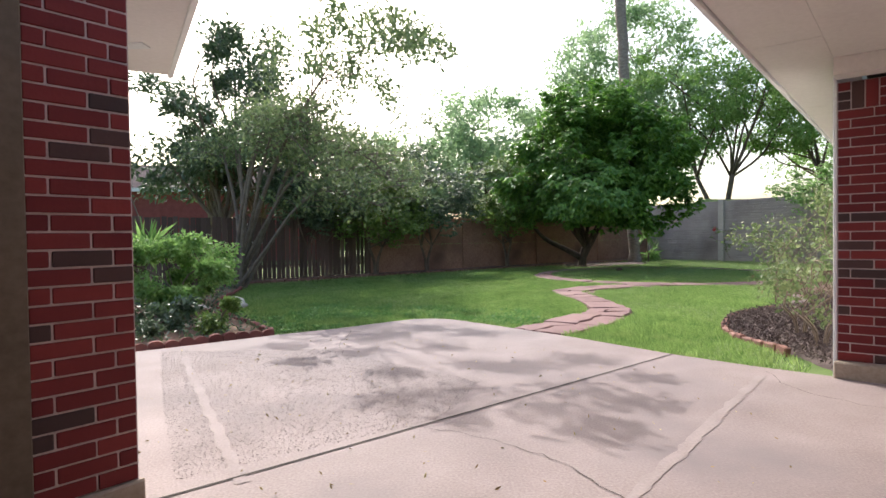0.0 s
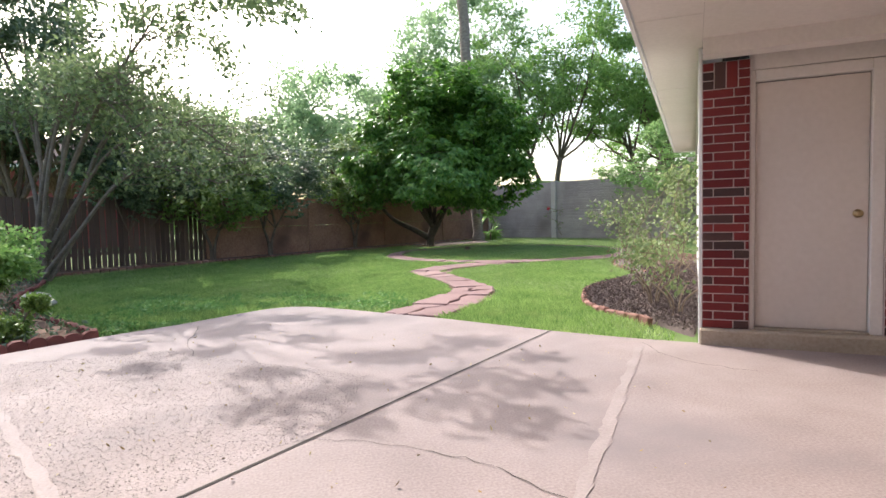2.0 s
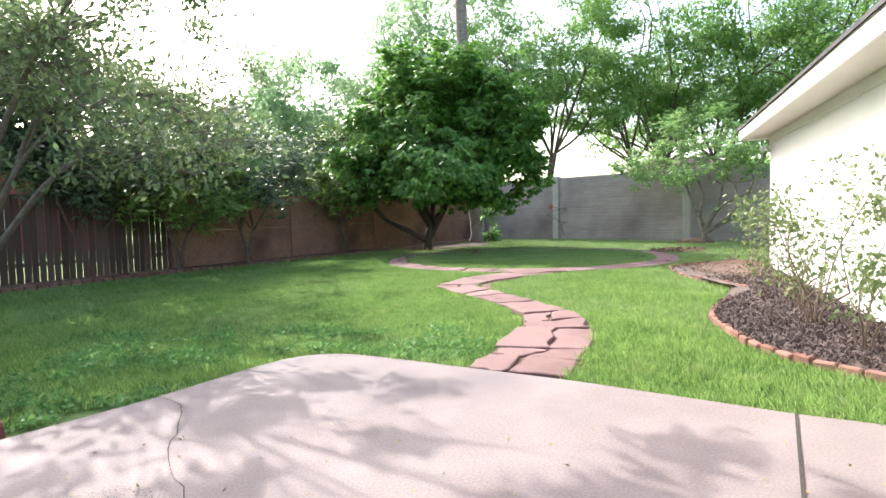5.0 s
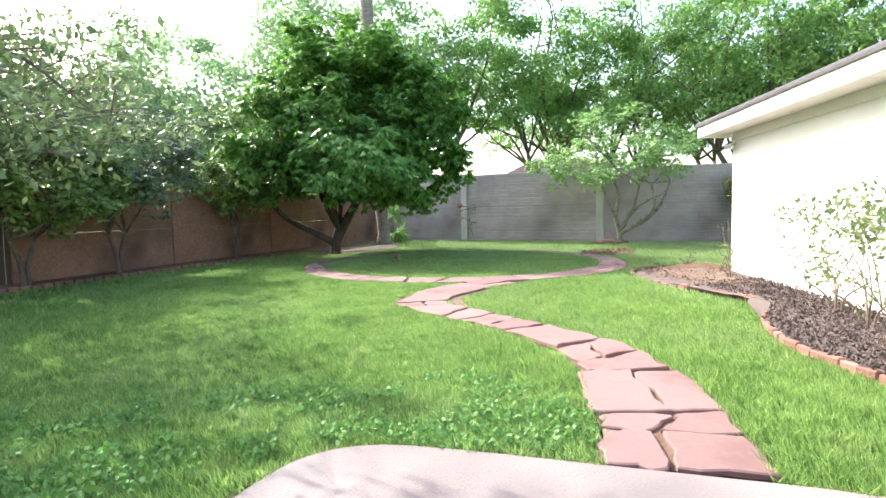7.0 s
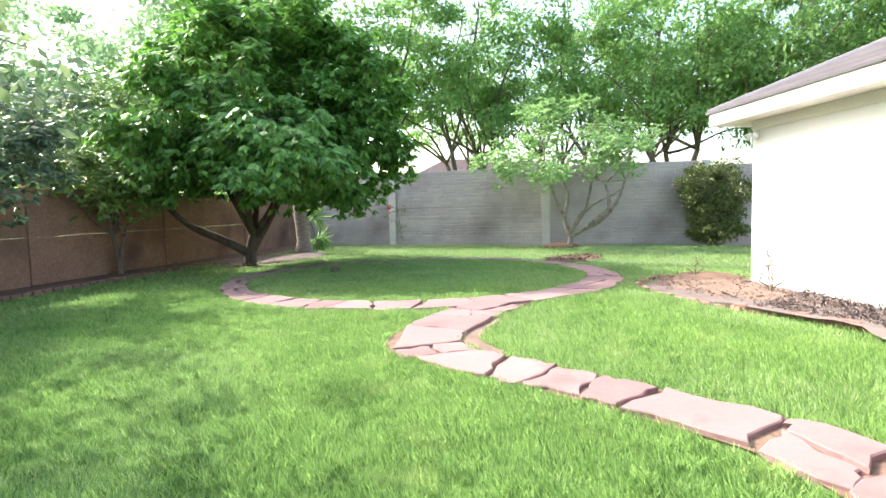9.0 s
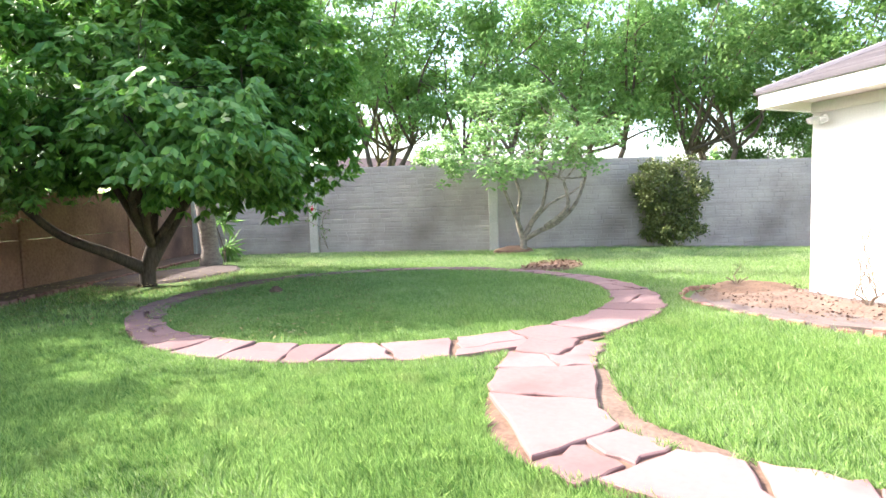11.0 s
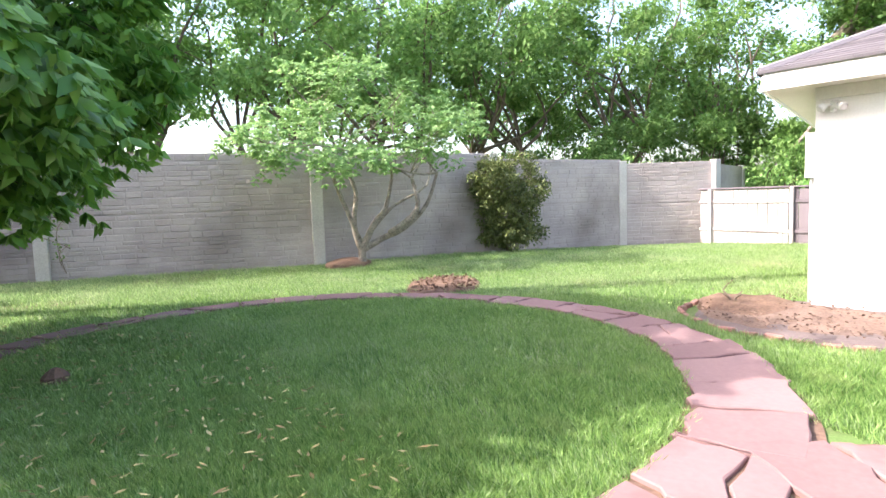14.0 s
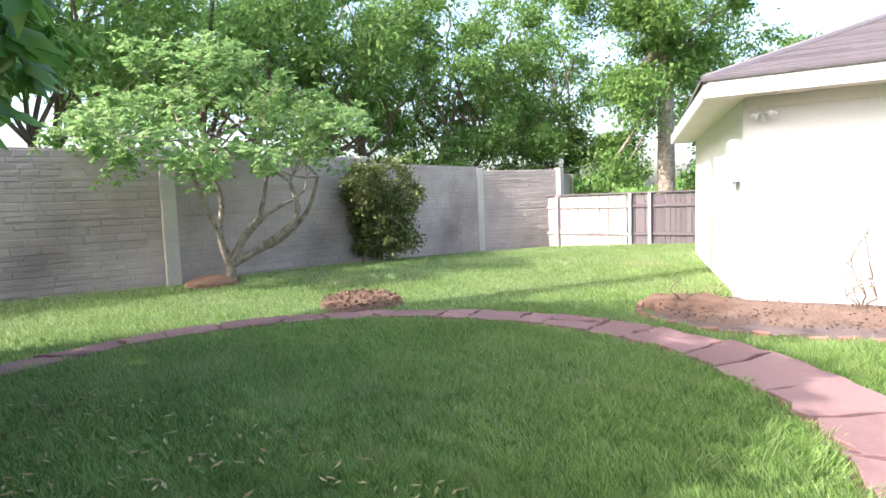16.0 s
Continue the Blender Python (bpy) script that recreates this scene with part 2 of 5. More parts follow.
def prism(pts, z0, z1, bm=None, inset=0.0):
    """A slab on an outline (x, y), with a chamfered rim if inset."""
    bm = bm or bmesh.new()
    c = Vector((sum(p[0] for p in pts) / len(pts), sum(p[1] for p in pts) / len(pts)))
    rings = [[(p[0], p[1], z0) for p in pts], [(p[0], p[1], z1 - inset) for p in pts]]
    if inset:
        top = []
        for p in pts:
            d = (c - Vector(p[:2]))
            d = Vector(p[:2]) + d.normalized() * min(inset * 1.5, d.length * 0.3)
            top.append((d.x, d.y, z1))
        rings.append(top)
    vs = [[bm.verts.new(q) for q in r] for r in rings]
    n = len(pts)
    for a, b in zip(vs, vs[1:]):
        for i in range(n):
            bm.faces.new((a[i], a[(i + 1) % n], b[(i + 1) % n], b[i]))
    bm.faces.new(vs[-1])
    bm.faces.new(vs[0][::-1])
    bmesh.ops.recalc_face_normals(bm, faces=bm.faces)
    return bm


def spline(pts, n=12, closed=False):
    P = [Vector(p) for p in pts]
    out = []
    k = len(P)
    for i in range(k if closed else k - 1):
        g = (lambda j: P[j % k]) if closed else (lambda j: P[min(max(j, 0), k - 1)])
        a, b, c, d = g(i - 1), g(i), g(i + 1), g(i + 2)
        for s in range(n):
            t = s / n
            out.append(0.5 * ((2 * b) + (c - a) * t + (2 * a - 5 * b + 4 * c - d) * t * t + (3 * b - 3 * c + d - a) * t ** 3))
    if not closed:
        out.append(P[-1])
    return out


def inside(px, py, poly):
    r = np.zeros(len(px), bool)
    n = len(poly)
    for i in range(n):
        x0, y0 = poly[i][:2]
        x1, y1 = poly[(i + 1) % n][:2]
        if y0 == y1:
            continue
        c = ((y0 > py) != (y1 > py)) & (px < (x1 - x0) * (py - y0) / (y1 - y0) + x0)
        r ^= c
    return r


def tube(verts, faces, path, radii, sides=6):
    k0 = len(verts)
    n = len(path)
    for i, p in enumerate(path):
        t = (path[min(i + 1, n - 1)] - path[max(i - 1, 0)]).normalized()
        a = t.cross(Vector((0.31, 0.9, 0.2))).normalized()
        b = t.cross(a)
        for s in range(sides):
            w = 2 * math.pi * s / sides
            verts.append(p + (a * math.cos(w) + b * math.sin(w)) * radii[i])
    for i in range(n - 1):
        for s in range(sides):
            q = k0 + i * sides
            faces.append((q + s, q + (s + 1) % sides, q + sides + (s + 1) % sides, q + sides + s))
    faces.append(tuple(k0 + s for s in range(sides))[::-1])
    faces.append(tuple(k0 + (n - 1) * sides + s for s in range(sides)))


def leaves(P, length, width, droop=0.3, jitter=0.35, out=None, whorl=0):
    """Folded leaves at P; whorl: they come in tufts that spread flat round a twig's end."""
    n = len(P)
    if whorl:
        a = np.arange(n) * 2.4 + rng.uniform(-0.3, 0.3, n)
        d = np.c_[np.cos(a), np.sin(a), rng.normal(-0.1, 0.35, n)]
        if out is not None:
            d = d + out * 0.7
    else:
        d = rng.normal(size=(n, 3))
        if out is not None:
            d = d * 0.8 + out
    d[:, 2] -= droop
    d /= np.linalg.norm(d, axis=1)[:, None]
    face = rng.normal(size=(n, 3)) * (0.45 if whorl else 1.0) + np.array([0, 0, 0.7 if whorl else 1.2])
    if whorl and out is not None:
        face = face + out * 1.6
    s = np.cross(d, face)
    s /= np.linalg.norm(s, axis=1)[:, None] + 1e-9
    nn = np.cross(s, d)
    L = (length * (1 + jitter * rng.uniform(-1, 1, n)))[:, None]
    W = width / length * L * 0.5
    v = np.empty((n, 4, 3))
    v[:, 0] = P
    v[:, 1] = P + d * L * 0.45 + s * W - nn * L * 0.08
    v[:, 2] = P + d * L - nn * L * 0.05
    v[:, 3] = P + d * L * 0.45 - s * W - nn * L * 0.08
    return v


def clump_centres(blobs, per):
    out = []
    for x, y, z, rx, ry, rz in blobs:
        n = max(1, int(per * (rx * ry + rx * rz + ry * rz) / 3))
        u = rng.normal(size=(n, 3))
        u /= np.linalg.norm(u, axis=1)[:, None]
        rad = rng.uniform(0.35, 1.0, n) ** 0.45
        out.append(np.array([x, y, z]) + u * rad[:, None] * np.array([rx, ry, rz]))
    return np.concatenate(out)


def tree(name, at, label, category, blobs, bark, leaf, nleaf, length, width, trunk_r=0.15, fork=1.0, limbs=6, per=6, clump=0.35, stems=1, stem_spread=0.15, twigs=1.0, droop=0.3, group="", lean=(0, 0), twig_r=0.012, flat=0.75, whorl=0, stem_lines=()):
    """blobs are ellipsoids relative to the base: x, y, z, rx, ry, rz."""
    global rng
    rng = np.random.default_rng(int(abs(at[0]) * 731 + abs(at[1]) * 377) + nleaf)
    T = thing(name, at, label, category, group)
    C = clump_centres(blobs, per)
    V, F = [], []
    mid = np.mean([b[:3] for b in blobs], axis=0)
    ztop = max(b[2] for b in blobs)
    tips = []
    for s in range(stems):
        a = 2 * math.pi * (s + 0.3) / stems
        off = Vector((math.cos(a), math.sin(a), 0)) * (stem_spread if stems > 1 else 0)
        top = Vector((lean[0], lean[1], fork)) + off * 3
        pts = spline([off * 0.5 + Vector((0, 0, -0.05)), off * 0.9 + Vector((lean[0] * 0.3, lean[1] * 0.3, fork * 0.5)), top], 4)
        rs = [trunk_r * (1.35 if i == 0 else 1.1 - 0.35 * i / (len(pts) - 1)) for i in range(len(pts))]
        tube(V, F, pts, rs, 10)
        tips.append((top, rs[-1]))
    for line in stem_lines:
        pts = spline(line, 5)
        rs = [trunk_r * (0.85 - 0.5 * i / (len(pts) - 1)) for i in range(len(pts))]
        tube(V, F, pts, rs, 9)
        tips.append((pts[-1], rs[-1]))
    stems = len(tips)
    sel = rng.choice(len(C), min(limbs * stems, len(C)), replace=False)
    nodes = []
    for j, i in enumerate(sel):
        p0, r0 = tips[j % stems]
        p1 = Vector(C[i])
        ln = (p1 - p0).length
        q1, q2 = (p0.lerp(p1, f) + Vector(rng.normal(size=3)) * 0.07 * ln + Vector((0, 0, up * ln)) for f, up in ((0.33, 0.07), (0.68, 0.09)))
        pts = spline([p0, q1, q2, p1], 3)
        rr = [max(r0 * 0.75 * (1 - 0.88 * k / (len(pts) - 1)), twig_r) for k in range(len(pts))]
        tube(V, F, pts, rr, 7)
        nodes += [(pts[k], rr[k]) for k in range(3, len(pts))]
    if nodes and twigs:
        NP = np.array([p for p, r in nodes])
        for c in C[rng.random(len(C)) < twigs]:
            i = int(np.argmin(((NP - c) ** 2).sum(1)))
            p0, r0 = nodes[i]
            p1 = Vector(c)
            if (p1 - p0).length < 0.05:
                continue
            pts = spline([p0, (p0 + p1) / 2 + Vector(rng.normal(size=3)) * 0.1 * (p1 - p0).length, p1], 3)
            tube(V, F, pts, [max(r0 * 0.55 * (1 - k / (len(pts) - 0.6)), twig_r * 0.5) for k in range(len(pts))], 5)
    raw("trunk", V, F, bark, T, smooth=True)
    w = rng.choice(len(C), nleaf // max(whorl, 1))
    size = rng.uniform(0.55, 1.35, len(C))[w][:, None]
    u = np.clip(rng.normal(size=(len(w), 3)), -1.7, 1.7) * np.array([1, 1, flat])
    P = C[w] + u * clump * size
    if whorl:
        P = np.repeat(P, whorl, axis=0)
    o = P - mid
    o /= np.linalg.norm(o, axis=1)[:, None] + 1e-6
    tris("crown", leaves(P, length, width, droop, out=o * 0.6, whorl=whorl), leaf, T)
    return T

# ---- plan ----
A = Vector((4.18, 6.92))
U, W = Vector((0.631, 0.776)), Vector((0.776, -0.631))


def hp(u, v, z=0.0):
    q = A + U * u + W * v
    return Vector((q.x, q.y, z))


HOUSE = Matrix(((U.x, W.x, 0, A.x), (U.y, W.y, 0, A.y), (0, 0, 1, 0), (0, 0, 0, 1)))
LEN = 9.19


def ground_z(x, y):
    s = np.clip((np.asarray(x) - 16.5) / 8.5, 0, 1)
    return -0.36 * s * s * (3 - 2 * s)


PATIO_EDGE = [(-2.9, 8.1), (-2.15, 8.65), (-1.24, 9.38)] + [tuple(p) for p in spline([(-0.5, 9.88), (0.16, 10.44), (0.55, 10.66), (0.9, 10.62), (1.22, 10.36), (1.78, 9.72)], 4)] + [(2.4, 9.0), (3.2, 7.9), (3.76, 7.28), (4.2, 6.88)]
PATIO = PATIO_EDGE + [tuple(hp(-0.02, 2.2)[:2]), tuple(hp(-9, 2.2)[:2]), tuple(hp(-9, -5.5)[:2]), (-4.3, 7.2)]
PATH_MID = [(2.08, 9.4), (2.48, 9.81), (2.86, 10.25), (3.29, 10.83), (3.6, 11.5), (3.65, 12.25), (3.63, 13.1), (3.56, 13.9), (3.56, 14.45), (3.72, 14.9), (4.1, 15.2), (4.74, 15.5), (5.35, 15.72), (5.95, 15.8)]
PATH_HALF = [0.41, 0.40, 0.41, 0.38, 0.31, 0.29, 0.29, 0.29, 0.31, 0.34, 0.37, 0.36, 0.37, 0.40, 0.38]
RING_C, RING_IN = Vector((7.46, 19.42)), 3.27
BED = [(4.3, 7.1), (4.36, 8.0), (4.3, 8.7), (4.44, 9.4), (4.8, 10.05), (5.15, 10.55), (5.9, 11.15), (6.9, 11.65), (7.35, 12.4), (7.55, 13.35), (7.98, 14.4), (8.7, 15.32), (9.6, 15.6), (10.25, 15.35), (10.7, 14.9), (10.5, 14.0)]
LBED = [(-1.3, 9.5), (-1.95, 10.4), (-2.6, 11.4), (-3.15, 12.5), (-3.5, 13.5), (-3.75, 14.9), (-4.15, 16.4), (-5.0, 17.2), (-6.4, 17.4), (-8.0, 15.2), (-6.6, 10.6), (-2.9, 8.2)]
FENCE0, FENCE_MID, FENCE1 = Vector((-14.0, 12.0)), Vector((-1.5, 21.75)), Vector((11.2, 31.3))
POSTS = [(11.2, 31.3), (13.15, 27.6), (15.5, 22.4), (18.5, 18.5), (21.9, 14.6), (22.45, 11.6), (26.5, 9.5)]

# ---- ground ----
def ground_sheet():
    xs = np.concatenate([[-900, -300, -120, -60, -40], np.arange(-30, 46, 1.0), [60, 90, 150, 300, 900]])
    ys = np.concatenate([[-900, -300, -100, -40], np.arange(-15, 51, 1.0), [60, 90, 150, 300, 900]])
    v = [(x, y, float(ground_z(x, y)) - 0.03 + 0.012 * noise.noise((x * 0.4, y * 0.4, 0))) for y in ys for x in xs]
    n = len(xs)
    f = [(j * n + i, j * n + i + 1, (j + 1) * n + i + 1, (j + 1) * n + i) for j in range(len(ys) - 1) for i in range(n - 1)]
    ob = raw("ground", v, f, M_GROUND, smooth=True)
    tagged(ob, "green lawn soil sheet reaching the horizon", "ground", kind="structure")


ground_sheet()
patio = part("patio", prism(PATIO, -0.12, 0.015, inset=0.008), M_CONC)
tagged(patio, "weathered pinkish concrete patio slab with hairline cracks", "patio", kind="structure")


def ribbon(pts, widths, z, name, material, parent=None, label="", kind=""):
    V, F = [], []
    n = len(pts)
    for i, p in enumerate(pts):
        t = (pts[min(i + 1, n - 1)] - pts[max(i - 1, 0)]).normalized()
        s = Vector((-t.y, t.x))
        w = widths[i] if hasattr(widths, "__len__") else widths
        for k in (-1, 1):
            V.append((p.x + s.x * w * k, p.y + s.y * w * k, z))
    for i in range(n - 1):
        F.append((2 * i, 2 * i + 2, 2 * i + 3, 2 * i + 1)[::-1])
    return raw(name, V, F, material, parent, label, kind)


ribbon([Vector(p) for p in PATIO_EDGE], 0.07, -0.012, "edge_soil", M_SOIL, patio, "dark soil gap along the slab edge")


def wobble(a, b, n, amp, seed):
    r = random.Random(seed)
    return [Vector(a).lerp(Vector(b), i / n) + Vector((r.uniform(-amp, amp), r.uniform(-amp, amp))) for i in range(n + 1)]


JOINT = [Vector((-2.6, 3.05)), Vector((-0.36, 4.85)), Vector((3.2, 7.9))]
ribbon(spline(JOINT, 8), 0.009, 0.0195, "expansion_joint", M_JOINT, patio, "dark expansion joint")
crack_r = random.Random(4)
for pts in ([(0.64, 5.78), (0.88, 5.71), (1.25, 5.45), (1.51, 5.16), (1.75, 4.7), (2.1, 4.2)], [(-0.48, 9.9), (-0.28, 9.52), (-0.3, 8.8), (-0.15, 8.1)], [(3.7, 7.1), (3.6, 6.5), (3.9, 6.0)]):
    line = [p + Vector((crack_r.uniform(-0.02, 0.02), crack_r.uniform(-0.02, 0.02))) for p in spline(pts, 6)]
    ribbon(line, [crack_r.uniform(0.001, 0.0034) for _ in line], 0.019, "crack", M_JOINT, patio)
for a, b in (((-1.75, 8.0), (-0.1, 4.95)), ((3.56, 6.95), (1.65, 4.6))):
    line = wobble(a, b, 40, 0.008, 5)
    ribbon(line, [crack_r.uniform(0.022, 0.045) for _ in line], 0.0188, "mortar_streak", M_CONCPATCH, patio, "pale mortar streak")

# ---- white wing of the house ----
house = thing("house", hp(0, 0), "white painted house wing with grey hip roof and red brick porch", "house")
house.matrix_world = HOUSE


def hpart(name, lo, hi, material, label="", bevel=0.0, parent=None):
    return part(name, box(bmesh.new(), lo, hi, bevel), material, parent or house, label)


EAVE, WALL_T, SKEW = 0.49, 2.6, -10.5
hpart("wall", (0.12, 0.0, -0.15), (LEN, 0.16, WALL_T), M_WHITE, "white painted wall")
SIDE = Matrix.Translation((LEN, 0, 0)) @ Matrix.Rotation(radians(SKEW), 4, "Z")
part("wall", box(bmesh.new(), (-0.16, 0.16, -0.4), (0.0, 6.4, WALL_T), 0, SIDE), M_WHITE, house, "white painted side wall")
hpart("wall", (0.0, 2.05, -0.1), (0.16, 6.4, WALL_T), M_SOFFIT)
hpart("wall", (-9.0, 2.2, -0.1), (0.0, 2.36, WALL_T), M_SOFFIT)
hpart("wall", (-9.16, -6.0, -0.1), (-9.0, 2.36, WALL_T), M_SOFFIT)
hpart("corner_board", (-0.004, -0.03, 0.0), (0.12, -0.002, WALL_T - 0.02), M_TRIM, "white corner board", 0.004)
# soffit in boards, fascia
for i in range(7):
    u0 = -9.0 + i * 2.68
    hpart("soffit_board", (u0 + 0.004, -EAVE + 0.02, 2.585), (min(u0 + 2.676, LEN + EAVE - 0.02), -0.002, 2.60), M_SOFFIT, "cream soffit board")
hpart("porch_ceiling", (-9.0, 0.0, 2.586), (-0.004, 2.2, 2.602), M_SOFFIT, "cream porch ceiling")
# out-of-view ceiling, added to cut the light on the west brick column
hpart("porch_ceiling", (-9.0, -5.6, 2.606), (-5.3, -EAVE - 0.03, 2.622), M_SOFFIT, "unseen cream ceiling added between the wings to shade the column")
hpart("beam", (-0.3, 0.0, 2.45), (-0.1, 2.2, 2.585), M_SOFFIT, "cream beam over the door")
part("soffit_board", box(bmesh.new(), (0.002, -0.35, 2.581), (EAVE - 0.02, 6.8, 2.584), 0, SIDE), M_SOFFIT, house, "cream soffit board")
hpart("fascia", (-9.0, -EAVE - 0.02, 2.56), (LEN + EAVE - 0.09, -EAVE + 0.012, 2.77), M_TRIM, "white fascia board", 0.004)
part("fascia", box(bmesh.new(), (EAVE - 0.012, -0.395, 2.562), (EAVE + 0.02, 6.8, 2.768), 0.004, SIDE), M_TRIM, house, "white fascia board")
hpart("frieze_board", (0.12, -0.03, 2.44), (LEN, -0.002, 2.583), M_TRIM, "white frieze board", 0.003)


def hip_roof():
    pitch, z0, e = 0.42, 2.765, EAVE + 0.05
    half = 3.6
    R1 = Vector((LEN + e - half - e, -e + half + e, z0 + pitch * (half + e)))
    E0, E1, E2 = Vector((-9.2, -e, z0)), Vector((LEN + e - 0.08, -e, z0)), Vector((LEN + e + 1.35, 2 * half + e, z0))
    R0 = Vector((-9.2, R1.y, R1.z))
    bm = bmesh.new()
    # courses of shingles, each a thin lapped strip, cut into tabs
    n = 44
    for (a0, a1, b0, b1) in ((E0, E1, R0, R1), (E1, E2, R1, R1)):
        nrm = (a1 - a0).cross(b1 - a0).normalized()
        if nrm.z < 0:
            nrm = -nrm
        for i in range(n):
            f0, f1 = i / n, (i + 1.15) / n
            p0, p1 = a0.lerp(b0, f0), a1.lerp(b1, f0)
            q0, q1 = a0.lerp(b0, min(f1, 1)), a1.lerp(b1, min(f1, 1))
            w = max((p1 - p0).length, 0.01)
            tabs = max(1, int(w / 0.9))
            for k in range(tabs):
                s0, s1 = k / tabs, (k + 1) / tabs - 0.0003
                lift = nrm * (0.022 + rng.uniform(0, 0.006))
                vs = [bm.verts.new(x) for x in (p0.lerp(p1, s0) + lift, p0.lerp(p1, s1) + lift, q0.lerp(q1, s1) + nrm * 0.004, q0.lerp(q1, s0) + nrm * 0.004)]
                bm.faces.new(vs)
                d = [bm.verts.new(x) for x in (p0.lerp(p1, s0) - nrm * 0.01, p0.lerp(p1, s1) - nrm * 0.01)]
                bm.faces.new((vs[1], vs[0], d[0], d[1]))
    part("roof_shingles", bm, M_SHINGLE, house, "grey asphalt shingle courses", "stuff")
    bm = bmesh.new()
    vs = [bm.verts.new(p) for p in (E0, E1, E2, R1, R0)]
    for f in ((0, 1, 3, 4), (1, 2, 3)):
        bm.faces.new([vs[i] for i in f])
    bmesh.ops.solidify(bm, geom=bm.faces[:], thickness=-0.03)
    part("roof_deck", bm, M_ROOFDK, house)
    V, F = [], []
    tube(V, F, [E1 + Vector((-0.03, 0.03, 0.02)), R1 + Vector((0, 0, 0.025))], [0.055, 0.055], 8)
    raw("hip_cap", V, F, M_SHINGLE, house)


hip_roof()

# ---- brickwork of the porch ----
COURSE, BRICK_L = 0.0765, 0.245


def brick_mesh(l, h, d):
    bm = box(bmesh.new(), (0.005, 0, 0.005), (l - 0.005, d, h - 0.005), 0.004)
    me = bpy.data.meshes.new("brick")
    bm.to_mesh(me)
    bm.free()
    return me


BRICKS = {}


def brick(parent, m, l, h=COURSE, dark=False, d=0.06):
    key = (round(l, 3), round(h, 3), dark)
    if key not in BRICKS:
        BRICKS[key] = brick_mesh(l, h, d)
        BRICKS[key].materials.append(M_BRICKDK if dark else M_BRICK)
    ob = new("brick", BRICKS[key])
    ob.parent = parent
    ob.matrix_local = m
    return ob


def brick_face(parent, width, courses, soldier, seed, z0=0.0, skip=()):
    """Bricks on the local x-z face, proud of y = 0 towards -y."""
    r = random.Random(seed)
    n = courses - 3 if soldier else courses
    for c in range(n):
        x = 0.0
        first = BRICK_L * (0.36 if c % 2 else 1.0)
        while x < width - 0.02:
            l = min(first, width - x)
            first = BRICK_L
            if width - x - l < 0.03:
                l = width - x
            brick(parent, Matrix.Translation((x + r.uniform(-0.001, 0.001), -0.008 + r.uniform(-0.002, 0.002), z0 + c * COURSE)), l, dark=r.random() < 0.16)
            x += l
    if soldier:
        zb = z0 + n * COURSE
        side = width * 0.25
        for k in range(3):
            for x in (0, width - side):
                brick(parent, Matrix.Translation((x, -0.008, zb + k * COURSE)), side, dark=r.random() < 0.3)
        for k in range(2):
            brick(parent, Matrix.Translation((side + k * (width - 2 * side) / 2, -0.008, zb)), (width - 2 * side) / 2, 3 * COURSE, dark=k == 0)


STEP_H = 0.15
# column beside the store room door: its face looks back along the wing
col = thing("brick_column", hp(0, 0), "red brick porch column with pale mortar and soldier course", "column", kind="structure")
COLW = 0.37
# local x runs along +W, local y along +U
col.matrix_world = Matrix.Translation(hp(0, 0, STEP_H)) @ Matrix(((W.x, U.x, 0, 0), (W.y, U.y, 0, 0), (0, 0, 1, 0), (0, 0, 0, 1)))
part("mortar_core", box(bmesh.new(), (0.0, 0.0, 0), (COLW, 0.118, 30 * COURSE)), M_MORTAR, col, "pale pink mortar")
brick_face(col, COLW, 30, True, 3)
pier = thing("brick_pier", hp(0, 0), "red brick wall beside the cream door", "wall", kind="structure")
pier.matrix_world = col.matrix_world @ Matrix.Translation((1.32, 0, 0))
part("mortar_core", box(bmesh.new(), (0.0, 0.0, 0), (0.72, 0.118, 30 * COURSE)), M_MORTAR, pier, "pale pink mortar")
brick_face(pier, 0.72, 30, False, 8)
# step under the door
step = part("door_step", box(bmesh.new(), (-0.02, -0.09, -0.05), (2.1, 0.3, STEP_H), 0.012), M_STEP)
step.matrix_world = Matrix.Translation(hp(0, 0, 0)) @ col.matrix_world.to_3x3().to_4x4()
tagged(step, "stained concrete step under the cream door", "step", kind="structure")
# door
door = thing("door_1", (0, 0, 0), "closed flat cream painted door with a round knob", "door", kind="structure")
door.matrix_world = col.matrix_world @ Matrix.Translation((COLW, 0.03, 0))
DW = 0.95
part("door_leaf", box(bmesh.new(), (0.045, 0.05, 0.02), (DW - 0.095, 0.09, 2.1), 0.004), M_DOOR, door, "flat cream door leaf")
for lo, hi in (((0.0, 0.0, 0.0), (0.04, 0.088, 2.2)), ((DW - 0.09, 0.0, 0.0), (DW, 0.088, 2.2)), ((0.04, 0.0, 2.11), (DW - 0.09, 0.088, 2.2))):
    part("door_frame", box(bmesh.new(), lo, hi, 0.006), M_SOFFIT, door, "cream door frame")
part("door_head", box(bmesh.new(), (0.0, 0.01, 2.204), (DW, 0.1, 2.44), 0.003), M_SOFFIT, door)
part("threshold", box(bmesh.new(), (0.04, -0.02, 0.0), (DW - 0.09, 0.08, 0.018), 0.004), M_STEP, door)


def knob(parent, m):
    V, F = [], []
    prof = [(0, 0.035), (0.008, 0.035), (0.012, 0.013), (0.035, 0.012), (0.045, 0.027), (0.06, 0.03), (0.07, 0.02), (0.073, 0.004)]
    tube(V, F, [Vector((0, -y, 0)) for y, r in prof], [r for y, r in prof], 14)
    ob = raw("door_knob", V, F, M_BRASS, parent, "aged brass knob", smooth=True)
    ob.matrix_local = m


